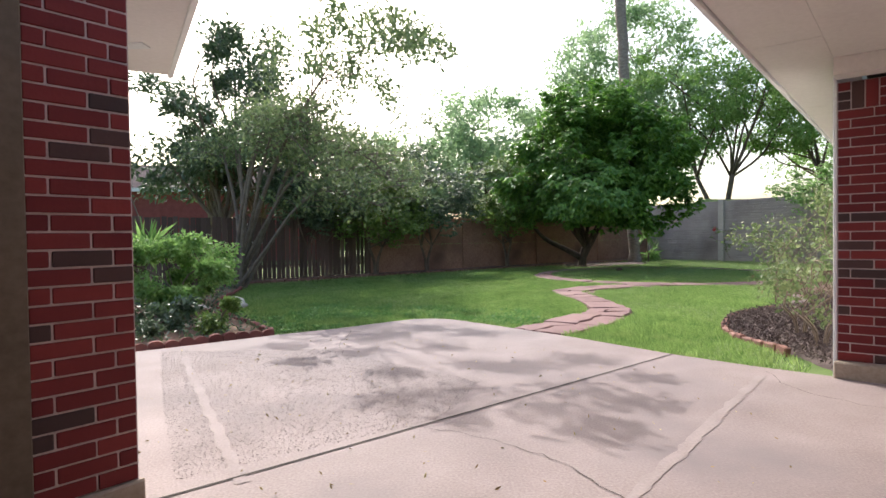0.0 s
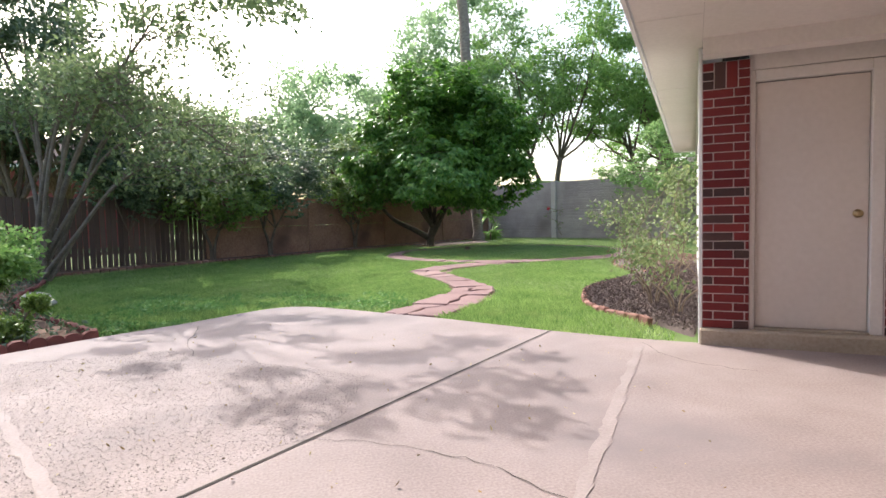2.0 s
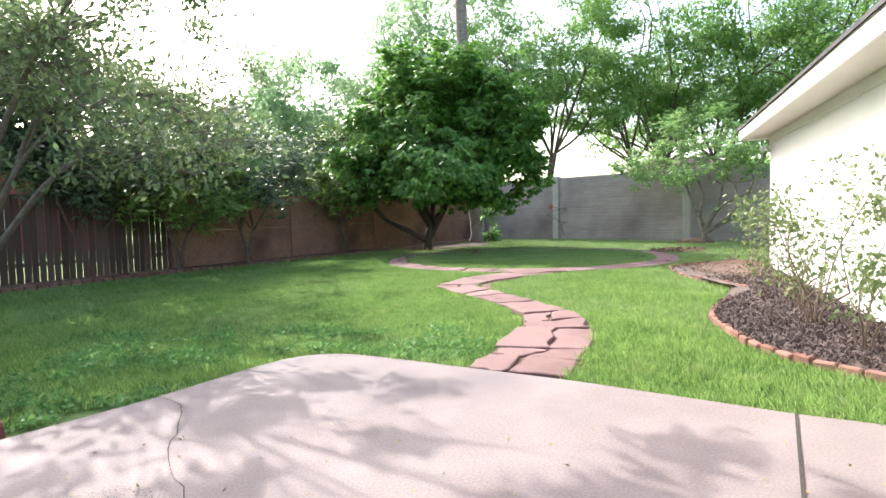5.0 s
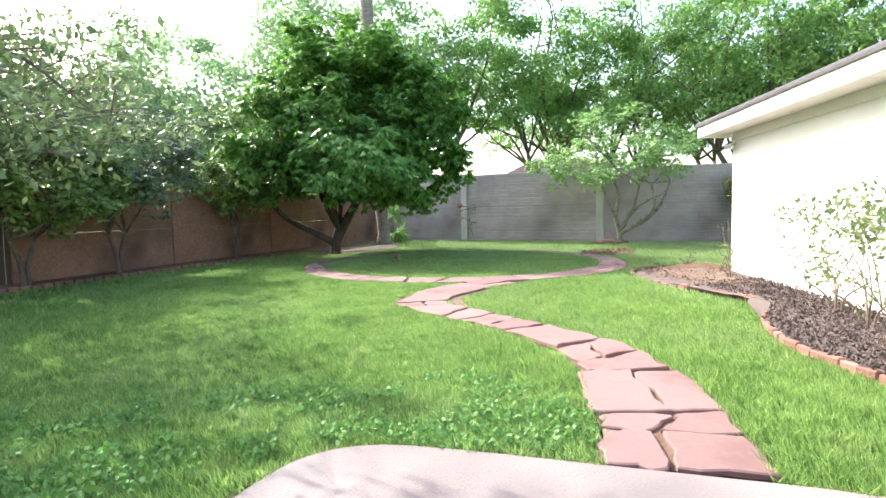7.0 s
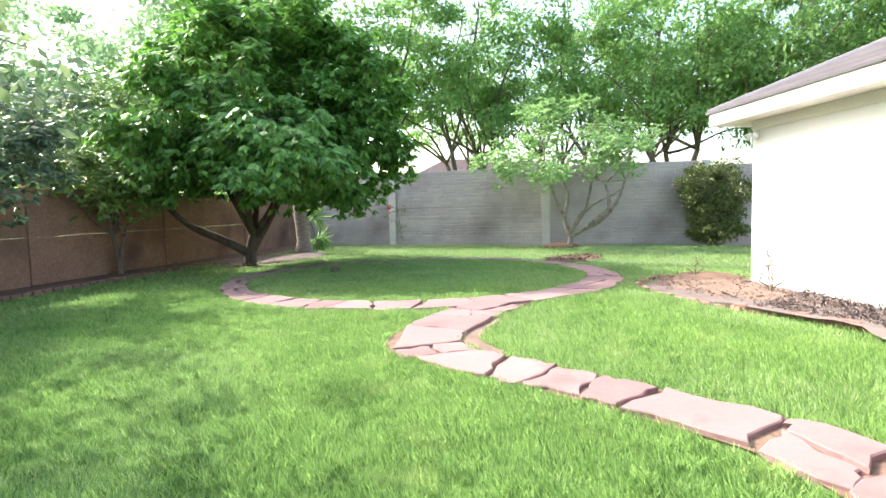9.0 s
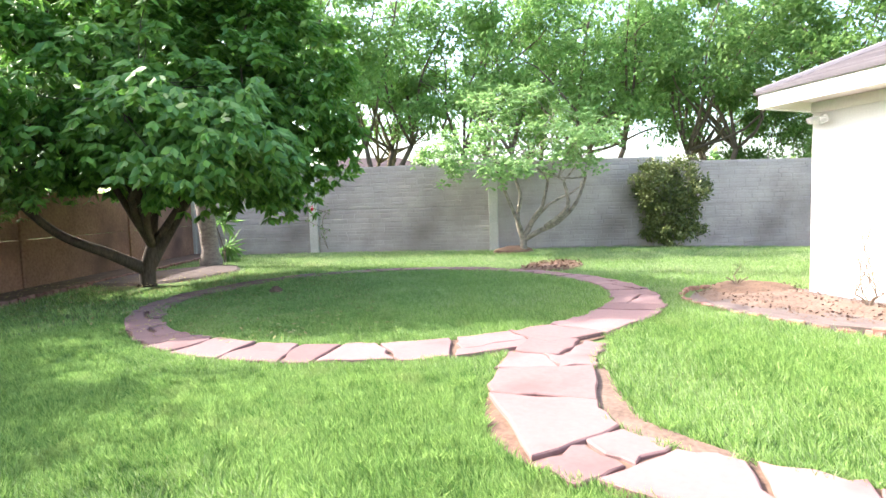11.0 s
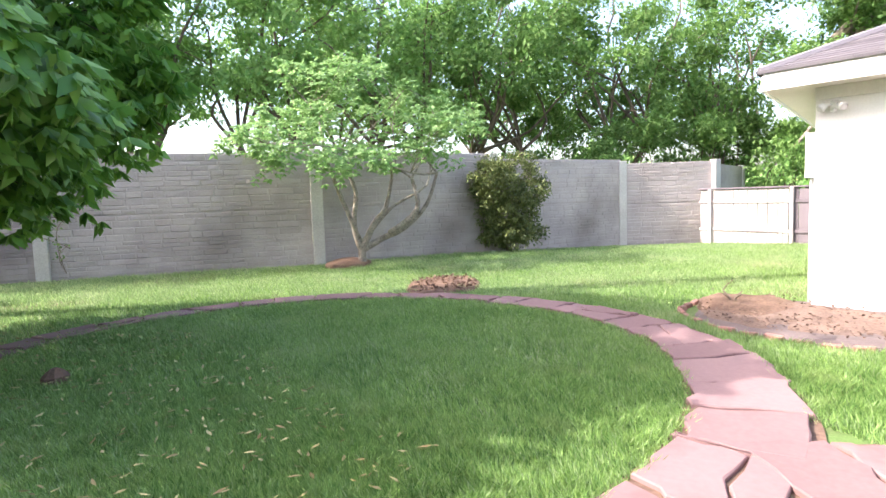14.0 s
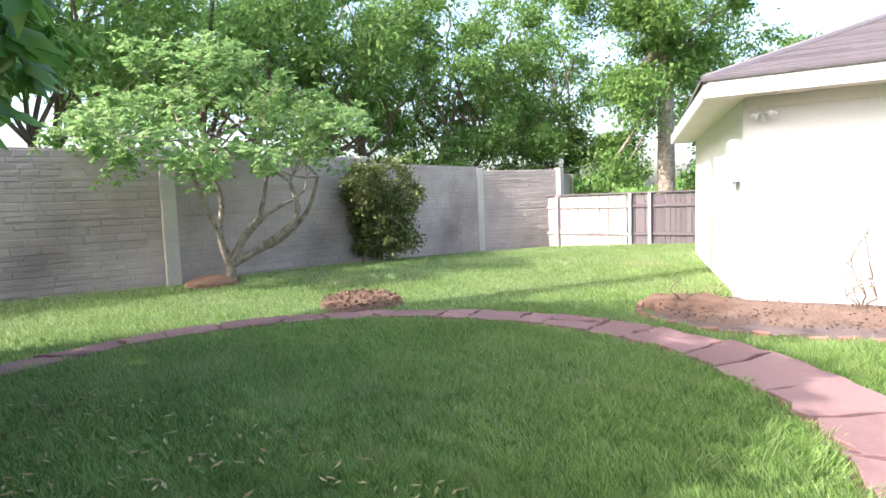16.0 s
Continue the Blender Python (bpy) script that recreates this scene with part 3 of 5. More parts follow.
knob(door, Matrix.Translation((DW - 0.17, 0.05, 0.98)))

# left wing by the camera's start
lcol = thing("brick_column", hp(0, 0), "tall red brick porch column in shade", "column", kind="structure")
lx = Vector((U.x, U.y, 0))
ly = Vector((-W.x, -W.y, 0))
LC = Vector((-0.52, 4.78, 0.0))
LW = 0.42
lcol.matrix_world = Matrix(((lx.x, ly.x, 0, LC.x - lx.x * LW), (lx.y, ly.y, 0, LC.y - lx.y * LW), (0, 0, 1, 0.12), (0, 0, 0, 1)))
part("mortar_core", box(bmesh.new(), (0, 0, 0), (LW, 0.3, 33 * COURSE - 0.06)), M_MORTAR, lcol, "pale pink mortar")
brick_face(lcol, LW, 32, False, 12)
plinth = part("column_plinth", box(bmesh.new(), (-0.02, -0.03, -0.15), (LW + 0.02, 0.32, 0.0), 0.01), M_STEP, lcol, "stained concrete plinth")
wing = thing("wall_west", (0, 0, 0), "shaded porch wall of the west wing", "wall", kind="structure")
wing.matrix_world = lcol.matrix_world
# porch shade is put into the brown of this trim and wall
part("door_trim", box(bmesh.new(), (-0.16, -0.05, -0.12), (-0.004, 0.1, 2.46), 0.006), M_TRIMSHADE, wing, "brown door trim")
part("wall_body", box(bmesh.new(), (-4.5, 0.02, -0.12), (-0.17, 0.3, 2.46)), M_TRIMSHADE, wing)
part("wall_body", box(bmesh.new(), (0.0, 0.31, -0.12), (LW, 1.7, 2.46)), M_WHITE, wing)
eave = thing("porch_eave", (0, 0, 0), "white boxed eave of the west wing", "eave", kind="structure")
EAVE_W = [(-0.2, 4.9), (-1.36, 6.95), (-6.5, 3.9), (-4.6, 1.2)]
part("soffit", prism(EAVE_W, 2.6, 2.62), M_SOFFIT, eave, "cream soffit")
part("fascia", prism([(-0.2, 4.9), (-1.36, 6.95), (-1.33, 6.97), (-0.17, 4.92)], 2.58, 2.78), M_TRIM, eave, "white fascia")
part("soffit_vent", box(bmesh.new(), (-0.1, -0.06, 2.59), (0.1, 0.06, 2.6), 0.003, Matrix.Translation((-1.25, 6.2, 0))), M_METAL, eave, "grey vent")
part("roof_deck", prism([(-0.18, 4.91), (-1.34, 6.96), (-6.5, 3.85), (-4.6, 1.1)], 2.785, 2.83), M_ROOFDK, eave)

# ---- flagstones ----
def stone_cell(parent, quad, seed, lift):
    """An irregular flagstone in a four-cornered cell, edges broken a little."""
    r = random.Random(seed)
    pts = []
    for i in range(4):
        a, b = quad[i], quad[(i + 1) % 4]
        n = 4
        for k in range(n):
            p = a.lerp(b, k / n)
            j = 0.03 if k == 0 else 0.042
            pts.append((p.x + r.uniform(-j, j), p.y + r.uniform(-j, j)))
    c = Vector((sum(p[0] for p in pts) / len(pts), sum(p[1] for p in pts) / len(pts)))
    g = r.uniform(0.91, 0.955)
    pts = [((p[0] - c.x) * g + c.x, (p[1] - c.y) * g + c.y) for p in pts]
    bm = prism(pts, -0.06, 0.018 + lift, inset=0.008)
    tx, ty = r.uniform(-0.012, 0.012), r.uniform(-0.012, 0.012)
    for v in bm.verts:
        v.co.z += (v.co.x - c.x) * tx + (v.co.y - c.y) * ty
    return part("flagstone", bm, M_STONE, parent)


def stone_run(parent, mid, half, lo, hi, seed, split=0.45, closed=False):
    """Stones laid along a line: some across the whole width, some in pairs."""
    r = random.Random(seed)
    n = len(mid)
    halves = half if hasattr(half, '__len__') else [half, half]
    cum = [0.0]
    for i in range(1, n):
        cum.append(cum[-1] + (mid[i] - mid[i - 1]).length)

    def at(s, w):
        s = min(max(s, 0), cum[-1])
        i = min(max(int(np.searchsorted(cum, s)) - 1, 0), n - 2)
        f = (s - cum[i]) / max(cum[i + 1] - cum[i], 1e-6)
        p = mid[i].lerp(mid[i + 1], f)
        a, b = mid[max(i - 1, 0)], mid[min(i + 2, n - 1)]
        t = (b - a).normalized()
        return p + Vector((-t.y, t.x)) * w

    s = 0.0
    l0 = r0 = 0.0
    k = 0
    while s < cum[-1] - 0.12:
        step_l = r.uniform(lo, hi)
        nl, nr = s + step_l + r.uniform(-0.2, 0.2), s + step_l + r.uniform(-0.2, 0.2)
        if s + step_l > cum[-1] - 0.2:
            nl = nr = cum[-1]
        half = float(np.interp(s / cum[-1], np.linspace(0, 1, len(halves)), halves))
        hw = half * r.uniform(0.9, 1.14)
        if r.random() < split:
            m0, m1 = r.uniform(-0.35, 0.35) * half, r.uniform(-0.35, 0.35) * half
            ms, me = (l0 + r0) / 2, (nl + nr) / 2
            stone_cell(parent, [at(r0, -hw), at(nr, -hw), at(me, m1), at(ms, m0)], seed * 100 + k, r.uniform(-0.008, 0.008))
            stone_cell(parent, [at(ms, m0), at(me, m1), at(nl, hw), at(l0, hw)], seed * 100 + k + 50, r.uniform(-0.008, 0.008))
        else:
            stone_cell(parent, [at(r0, -hw), at(nr, -hw), at(nl, hw), at(l0, hw)], seed * 100 + k, r.uniform(-0.008, 0.008))
        l0, r0 = nl, nr
        s += step_l
        k += 1


path_mid = spline(PATH_MID, 10)
path = thing("flagstone_path", (0, 0, 0), "winding path of irregular red flagstones set in soil", "path", kind="structure")
path_w = np.interp(np.linspace(0, 1, len(path_mid)), np.linspace(0, 1, len(PATH_HALF)), PATH_HALF)
ribbon(path_mid, list(path_w + 0.025), -0.012, "joint_soil", M_SOIL, path, "dark soil in the joints")
stone_run(path, path_mid, PATH_HALF, 0.42, 0.72, 21)


def ring_half(a):
    """Half the width of the stone ring: broad on its south-west side."""
    return 0.22 + 0.14 * np.clip(np.cos(np.asarray(a) + 2.0) * 1.5, 0, 1)


RING_A = np.linspace(-2.05, -2.05 + 2 * math.pi, 121)
ring_mid = [RING_C + Vector((math.cos(a), math.sin(a))) * float(RING_IN + ring_half(a)) for a in RING_A]
ring = thing("flagstone_ring", (0, 0, 0), "circle of red flagstones round the inner lawn", "path", kind="structure")
ribbon(ring_mid, [float(w) + 0.04 for w in ring_half(RING_A)], -0.014, "joint_soil", M_SOIL, ring, "dark soil in the joints")
stone_run(ring, ring_mid, list(ring_half(RING_A)), 0.38, 0.75, 33, 0.2)

# ---- beds ----
def dome(name, outline, height, material, label, category, rough=0.03):
    """A low heap of earth on an outline."""
    bm = bmesh.new()
    c = Vector((sum(p[0] for p in outline) / len(outline), sum(p[1] for p in outline) / len(outline)))
    rings = []
    for k, f in enumerate((1.0, 0.9, 0.72, 0.5, 0.25)):
        ring_v = []
        for p in outline:
            q = c + (Vector(p[:2]) - c) * f
            h = height * (1 - f) ** 0.6 + rough * noise.noise((q.x * 3, q.y * 3, 1)) * (f < 1)
            ring_v.append(bm.verts.new((q.x, q.y, (0.012 if k else -0.06) + h + float(ground_z(q.x, q.y)))))
        rings.append(ring_v)
    n = len(outline)
    for a, b in zip(rings, rings[1:]):
        for i in range(n):
            bm.faces.new((a[i], a[(i + 1) % n], b[(i + 1) % n], b[i]))
    bm.faces.new(rings[-1])
    bmesh.ops.recalc_face_normals(bm, faces=bm.faces)
    ob = part(name, bm, material)
    return tagged(ob, label, category, kind="structure")


def scatter(poly, n, seed=0):
    r = np.random.default_rng(seed)
    P = np.array([p[:2] for p in poly])
    lo, hi = P.min(0), P.max(0)
    q = r.uniform(lo, hi, (n * 4, 2))
    return q[inside(q[:, 0], q[:, 1], poly)][:n]


bed_line = spline(BED, 5)
bed_poly = [tuple(p) for p in bed_line]
dome("flower_bed", bed_poly, 0.05, M_MULCH, "bed of dark mulch along the white wall", "bed")
lbed_poly = [tuple(p) for p in spline(LBED, 4)]
dome("shrub_bed", lbed_poly, 0.06, M_SOIL, "shrub bed of brown soil beside the patio", "bed")


def chips(name, poly, n, size, material, label, category, seed, z=0.05, spread=0.03, flat=1.0, slim=0.4):
    q = scatter(poly, n, seed)
    P = np.c_[q, z + np.random.default_rng(seed).uniform(0, spread, len(q)) + ground_z(q[:, 0], q[:, 1])]
    v = leaves(P, size, size * slim, 0.0)
    v[:, :, 2] = P[:, None, 2] + (v[:, :, 2] - P[:, None, 2]) * flat
    ob = tris(name, v, material)
    return tagged(ob, label, category, kind="stuff")


near_bed = [p for p in bed_poly if p[1] < 13.3 and p[0] < 7.7] + [(9.1, 13.0)]
chips("bark_chips", near_bed, 13000, 0.045, M_MULCH, "loose dark bark chips on the bed", "mulch", 3)

EDGE_ME = bpy.data.meshes.new("edging_brick")
_b = box(bmesh.new(), (-0.085, -0.035, -0.05), (0.085, 0.035, 0.055), 0.012)
_b.to_mesh(EDGE_ME)
_b.free()
EDGE_ME.materials.append(M_EDGE)


SCALLOP_ME = bpy.data.meshes.new("edging_scallop")
_b = bmesh.new()
_prof = [(-0.08, -0.06), (0.08, -0.06)] + [(0.08 * math.cos(a), 0.035 + 0.05 * math.sin(a)) for a in np.linspace(0.15, math.pi - 0.15, 7)]
_f = [_b.verts.new((p[0], -0.03, p[1])) for p in _prof]
_k = [_b.verts.new((p[0], 0.03, p[1])) for p in _prof]
_b.faces.new(_f)
_b.faces.new(_k[::-1])
for _i in range(len(_prof)):
    _n = (_i + 1) % len(_prof)
    _b.faces.new((_f[_i], _k[_i], _k[_n], _f[_n]))
bmesh.ops.recalc_face_normals(_b, faces=_b.faces)
_b.to_mesh(SCALLOP_ME)
_b.free()
SCALLOP_ME.materials.append(M_SCALLOP)


def edging(name, line, label, gap=0.185, seed=2, drop=0.0, mesh=None):
    T = thing(name, (0, 0, 0), label, "edging", kind="structure")
    r = random.Random(seed)
    acc = 0.0
    for a, b in zip(line, line[1:]):
        d = (b - a)
        while acc < d.length:
            p = a + d * (acc / d.length)
            ob = new("edging_brick", mesh or EDGE_ME)
            ob.parent = T
            ob.matrix_local = Matrix.Translation((p.x, p.y, float(ground_z(p.x, p.y)) + drop + r.uniform(-0.012, 0.012))) @ Euler((r.uniform(-0.12, 0.12), r.uniform(-0.1, 0.1), math.atan2(d.y, d.x) + r.uniform(-0.15, 0.15))).to_matrix().to_4x4()
            acc += gap
        acc -= d.length
    return T


edging("bed_edging", spline(BED[1:10], 8), "low red brick edging round the mulch bed")
edging("bed_edging", spline(BED[9:15], 8), "sunken broken brick edging of the bare bed", 0.24, 6, -0.03)
far_bed = [(7.6, 12.9), (7.68, 13.5), (8.06, 14.35), (8.75, 15.2), (9.6, 15.46), (10.2, 15.22), (10.55, 14.85), (10.35, 14.2), (9.95, 14.1), (9.2, 13.2), (8.5, 12.3), (7.9, 12.2)]
dome("bare_bed", [tuple(p) for p in spline(far_bed, 3, True)], 0.07, M_SOILPALE, "bare pale brown soil at the house corner", "bed", 0.035)
edging("bed_edging", spline([(-2.9, 8.25), (-2.2, 8.76), (-1.3, 9.53)], 8) + spline(LBED[:8], 8), "dark red scalloped edging of the shrub bed", 0.165, 4, 0.0, SCALLOP_ME)
fd = (FENCE1 - FENCE0).normalized()
fn = Vector((fd.y, -fd.x))
strip = [FENCE0 + fn * 0.0, FENCE1 + fn * 0.0, FENCE1 + fn * 1.0 - fd * 1.0, FENCE_MID + fn * 0.95, FENCE0 + fn * 0.95]
fence_bed = [tuple(p) for p in strip]
part("fence_bed", prism(fence_bed, -0.1, 0.03), M_SOIL)
tagged(bpy.data.objects["fence_bed"], "shaded brown soil strip along the fence", "bed", kind="structure")
edging("bed_edging", spline([FENCE0 + fn * 1.0, FENCE_MID + fn * 1.0, FENCE1 + fn * 1.05 - fd * 2], 20), "small stone edging along the fence bed", 0.21)
for nm, c, rx, ry, h, lab in (("soil_mound", (12.0, 18.85), 0.95, 0.65, 0.03, "round heap of bare brown soil on the lawn"), ("soil_mound", (15.25, 21.6), 0.7, 0.55, 0.16, "reddish soil piled round the small tree"), ("soil_mound", (9.95, 14.75), 0.75, 0.6, 0.13, "bare soil heaped at the house corner")):
    dome(nm, [(c[0] + rx * math.cos(a) * (1 + 0.15 * math.sin(3 * a)), c[1] + ry * math.sin(a)) for a in np.linspace(0, 2 * math.pi, 24, endpoint=False)], h, M_SOIL, lab, "soil", 0.05)

# mulch colour darkens this littered soil for the tree's shade
dome("bare_soil", [(7.6 + 1.9 * math.cos(a) * (1 + 0.1 * math.sin(3 * a)), 26.0 + 1.25 * math.sin(a) + 0.3 * math.cos(a)) for a in np.linspace(0, 2 * math.pi, 30, endpoint=False)], 0.03, M_MULCH, "bare soil round the broad tree and palm, shade in its colour", "bed", 0.02)
worn = spline([(3.84, 13.6), (3.97, 14.2), (4.14, 14.62), (4.4, 14.82), (4.95, 15.12), (5.5, 15.3)], 5)
ribbon(worn, [0.03 + 0.09 * math.sin(math.pi * i / (len(worn) - 1)) for i in range(len(worn))], -0.009, "worn_soil", M_SOILPALE, path, "bare soil worn beside the stones")

# ---- fences and garden walls ----
def plank_fence(name, p0, p1, h, w, material, label, gap=0.006, lean=0.0, rails=True, z=0.0, group=""):
    T = thing(name, (p0.x, p0.y, z), label, "fence", group, "structure")
    d = p1 - p0
    n = int(d.length / w)
    ang = math.atan2(d.y, d.x)
    T.matrix_world = Matrix.Translation((p0.x, p0.y, z)) @ Matrix.Rotation(ang, 4, "Z")
    r = random.Random(len(name) + n)
    mes = []
    for k in range(4):
        hh = h + r.uniform(-0.03, 0.03)
        bm = prism([(0, -0.009), (w - gap * r.uniform(0.6, 2.2), -0.009), (w - gap, 0.009), (0, 0.009)], -0.06 + r.uniform(0, 0.05), hh)
        me = bpy.data.meshes.new("plank")
        bm.to_mesh(me)
        bm.free()
        me.materials.append(material)
        mes.append(me)
    for i in range(n):
        ob = new("plank", r.choice(mes))
        ob.parent = T
        ob.matrix_local = pose(i * w, r.uniform(-0.004, 0.004), 0, 0, r.uniform(-0.4, 0.4), 0)
    if rails:
        for zz in (0.35, h - 0.3):
            part("rail", box(bmesh.new(), (0, 0.012, zz), (d.length, 0.05, zz + 0.09)), material, T)
    return T


plank_fence("fence_west", FENCE0, FENCE_MID, 1.85, 0.145, M_PLANK, "dark weathered cedar plank fence with light gaps", 0.016)


def block_bay(T, a, b, h, material, seed, pieces, zb):
    """One bay of a precast wall: two stacked panels of rock-faced blocks."""
    d = b - a
    ang = math.atan2(d.y, d.x)
    M = Matrix.Translation((a.x, a.y, zb)) @ Matrix.Rotation(ang, 4, "Z")
    r = random.Random(seed)
    joined = bmesh.new()
    half = h / 2
    part("bed_joint", box(bmesh.new(), (0.05, -0.02, half - 0.02), (d.length - 0.05, 0.04, half + 0.02)), material, T).matrix_local = M
    for k in range(2):
        part("panel", box(bmesh.new(), (0.05, -0.03, k * half + 0.006 - 0.1 * (k == 0)), (d.length - 0.05, 0.05, (k + 1) * half - 0.006), 0.006), material, T).matrix_local = M
        z = k * half + 0.02
        while z < (k + 1) * half - 0.06:
            hh = min(r.choice((0.09, 0.12, 0.15)), (k + 1) * half - 0.02 - z)
            x = 0.12
            while x < d.length - 0.15:
                l = min(r.uniform(0.22, 0.6), d.length - 0.12 - x)
                dep = r.uniform(0.005, 0.012)
                pts = [(x + 0.006 + r.uniform(0, 0.008), z + 0.005 + r.uniform(0, 0.006)), (x + l - 0.006 - r.uniform(0, 0.008), z + 0.005 + r.uniform(0, 0.006)), (x + l - 0.006 - r.uniform(0, 0.008), z + hh - 0.005 - r.uniform(0, 0.008)), (x + 0.006 + r.uniform(0, 0.008), z + hh - 0.005 - r.uniform(0, 0.008))]
                bm = bmesh.new() if pieces else joined
                lo = [bm.verts.new((p[0], -0.029, p[1])) for p in pts]
                cx, cz = sum(p[0] for p in pts) / 4, sum(p[1] for p in pts) / 4
                hi = [bm.verts.new((p[0] + (cx - p[0]) * 0.07, -0.03 - dep - r.uniform(-0.006, 0.006), p[1] + (cz - p[1]) * 0.16)) for p in pts]
                for i in range(4):
                    bm.faces.new((lo[i], lo[(i + 1) % 4], hi[(i + 1) % 4], hi[i]))
                bm.faces.new(hi)
                if pieces:
                    part("block", bm, material, T).matrix_local = M
                x += l
            z += hh
    if pieces:
        joined.free()
    else:
        part("blocks", joined, material, T, kind="stuff").matrix_local = M


garden_wall = thing("garden_wall", (0, 0, 0), "weathered grey precast concrete wall with rock-faced panels", "wall", kind="structure")
WALL_H = 2.62
for i, (a, b) in enumerate(zip(POSTS, POSTS[1:])):
    a, b = Vector(a), Vector(b)
    block_bay(garden_wall, a, b, WALL_H, M_WALL, 40 + i, i == 1, float(ground_z(*((a + b) / 2))))
for i, p in enumerate(POSTS):
    z = float(ground_z(*p))
    d = Vector(POSTS[min(i + 1, len(POSTS) - 1)]) - Vector(POSTS[max(i - 1, 0)])
    ob = part("post", box(bmesh.new(), (-0.14, -0.11, -0.2), (0.14, 0.11, WALL_H + 0.06), 0.015), M_POST, garden_wall, "pale concrete post")
    ob.matrix_local = Matrix.Translation((p[0], p[1], z)) @ Matrix.Rotation(math.atan2(d.y, d.x), 4, "Z")

rust_wall = thing("garden_wall", (0, 0, 0), "rust stained concrete panel wall behind the fruit trees", "wall", kind="structure")
bays = 4
for i in range(bays):
    a, b = FENCE_MID.lerp(FENCE1, i / bays), FENCE_MID.lerp(FENCE1, (i + 1) / bays)
    d = b - a
    M = Matrix.Translation((a.x, a.y, 0)) @ Matrix.Rotation(math.atan2(d.y, d.x), 4, "Z")
    for k in range(2):
        ob = part("panel", box(bmesh.new(), (0.1, -0.03, k * 0.95 + 0.006 - 0.1 * (k == 0)), (d.length - 0.1, 0.04, (k + 1) * 0.95), 0.008), M_RUST, rust_wall)
        ob.matrix_local = M
    ob = part("post", box(bmesh.new(), (-0.1, -0.07, -0.1), (0.1, 0.07, 1.95), 0.012), M_RUST, rust_wall, "rust stained post")
    ob.matrix_local = M

# side yard fence and gate
G0, G1, G2 = Vector((22.5, 12.2)), Vector((20.1, 10.2)), Vector((17.6, 7.9))
gz = -0.28
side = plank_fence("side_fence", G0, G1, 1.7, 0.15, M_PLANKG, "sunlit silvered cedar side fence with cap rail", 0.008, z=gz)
# the house's shade on the gate is put into its plank colour
gate = plank_fence("side_gate", G1, G2, 1.7, 0.15, M_GATESHADE_CAP, "weathered cedar gate with cap rail, house shade in its colour", 0.008, z=gz)
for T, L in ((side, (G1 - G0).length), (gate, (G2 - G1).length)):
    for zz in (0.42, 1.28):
        part("face_rail", box(bmesh.new(), (0, -0.05, zz), (L, -0.011, zz + 0.09), 0.006), M_GATESHADE_CAP if T is gate else M_PLANKG, T)
    part("cap_rail", box(bmesh.new(), (0, -0.07, 1.7), (L, 0.07, 1.75), 0.008), M_GATESHADE_CAP, T, "grey cap rail")
    for x in (0.6, L):
        part("fence_post", box(bmesh.new(), (x - 0.05, -0.12, -0.05), (x + 0.05, -0.052, 1.715), 0.008), M_PLANKG, T)

# ---- fittings at the house corner ----
flood = thing("flood_light", (0, 0, 0), "twin white flood light under the eave", "lamp")
flood.matrix_world = HOUSE @ Matrix.Translation((LEN - 0.2, -0.032, 2.37)) @ Matrix.Diagonal((0.72, 0.72, 0.72, 1))
part("base_plate", box(bmesh.new(), (-0.06, -0.03, -0.06), (0.06, 0.0, 0.06), 0.01), M_METAL, flood)
for sx in (-1, 1):
    V, F = [], []
    q = [Vector((sx * 0.03, -0.03, 0.0)), Vector((sx * 0.08, -0.08, 0.0)), Vector((sx * 0.1, -0.1, -0.01)), Vector((sx * 0.15, -0.17, -0.06)), Vector((sx * 0.16, -0.18, -0.07))]
    tube(V, F, q, [0.015, 0.02, 0.045, 0.07, 0.068], 12)
    lamp = raw("lamp_head", V, F, M_METAL, flood, "white bullet lamp head", smooth=True)
    V, F = [], []
    tube(V, F, [Vector((sx * 0.158, -0.178, -0.068)), Vector((sx * 0.166, -0.19, -0.078))], [0.06, 0.045], 12)
    raw("lens", V, F, M_GLASSY, lamp, "clear lens")
part("sensor", box(bmesh.new(), (-0.035, -0.1, -0.13), (0.035, -0.03, -0.06), 0.015), M_METAL, flood, "small white sensor")
meter = thing("electric_meter", (0, 0, 0), "white electric meter box with conduit on the side wall", "meter")
meter.matrix_world = HOUSE @ SIDE @ Matrix.Translation((0.002, 0.42, 0.3))
part("box", box(bmesh.new(), (0, -0.16, 1.25), (0.12, 0.16, 1.8), 0.01), M_TRIM, meter)
part("box", box(bmesh.new(), (0, 0.18, 1.4), (0.1, 0.42, 1.62), 0.01), M_TRIM, meter, "small white box")
V, F = [], []
tube(V, F, [Vector((0.06, 0, 1.25)), Vector((0.06, 0, -0.4))], [0.02, 0.02], 8)
raw("conduit", V, F, M_METAL, meter, "grey conduit", smooth=True)

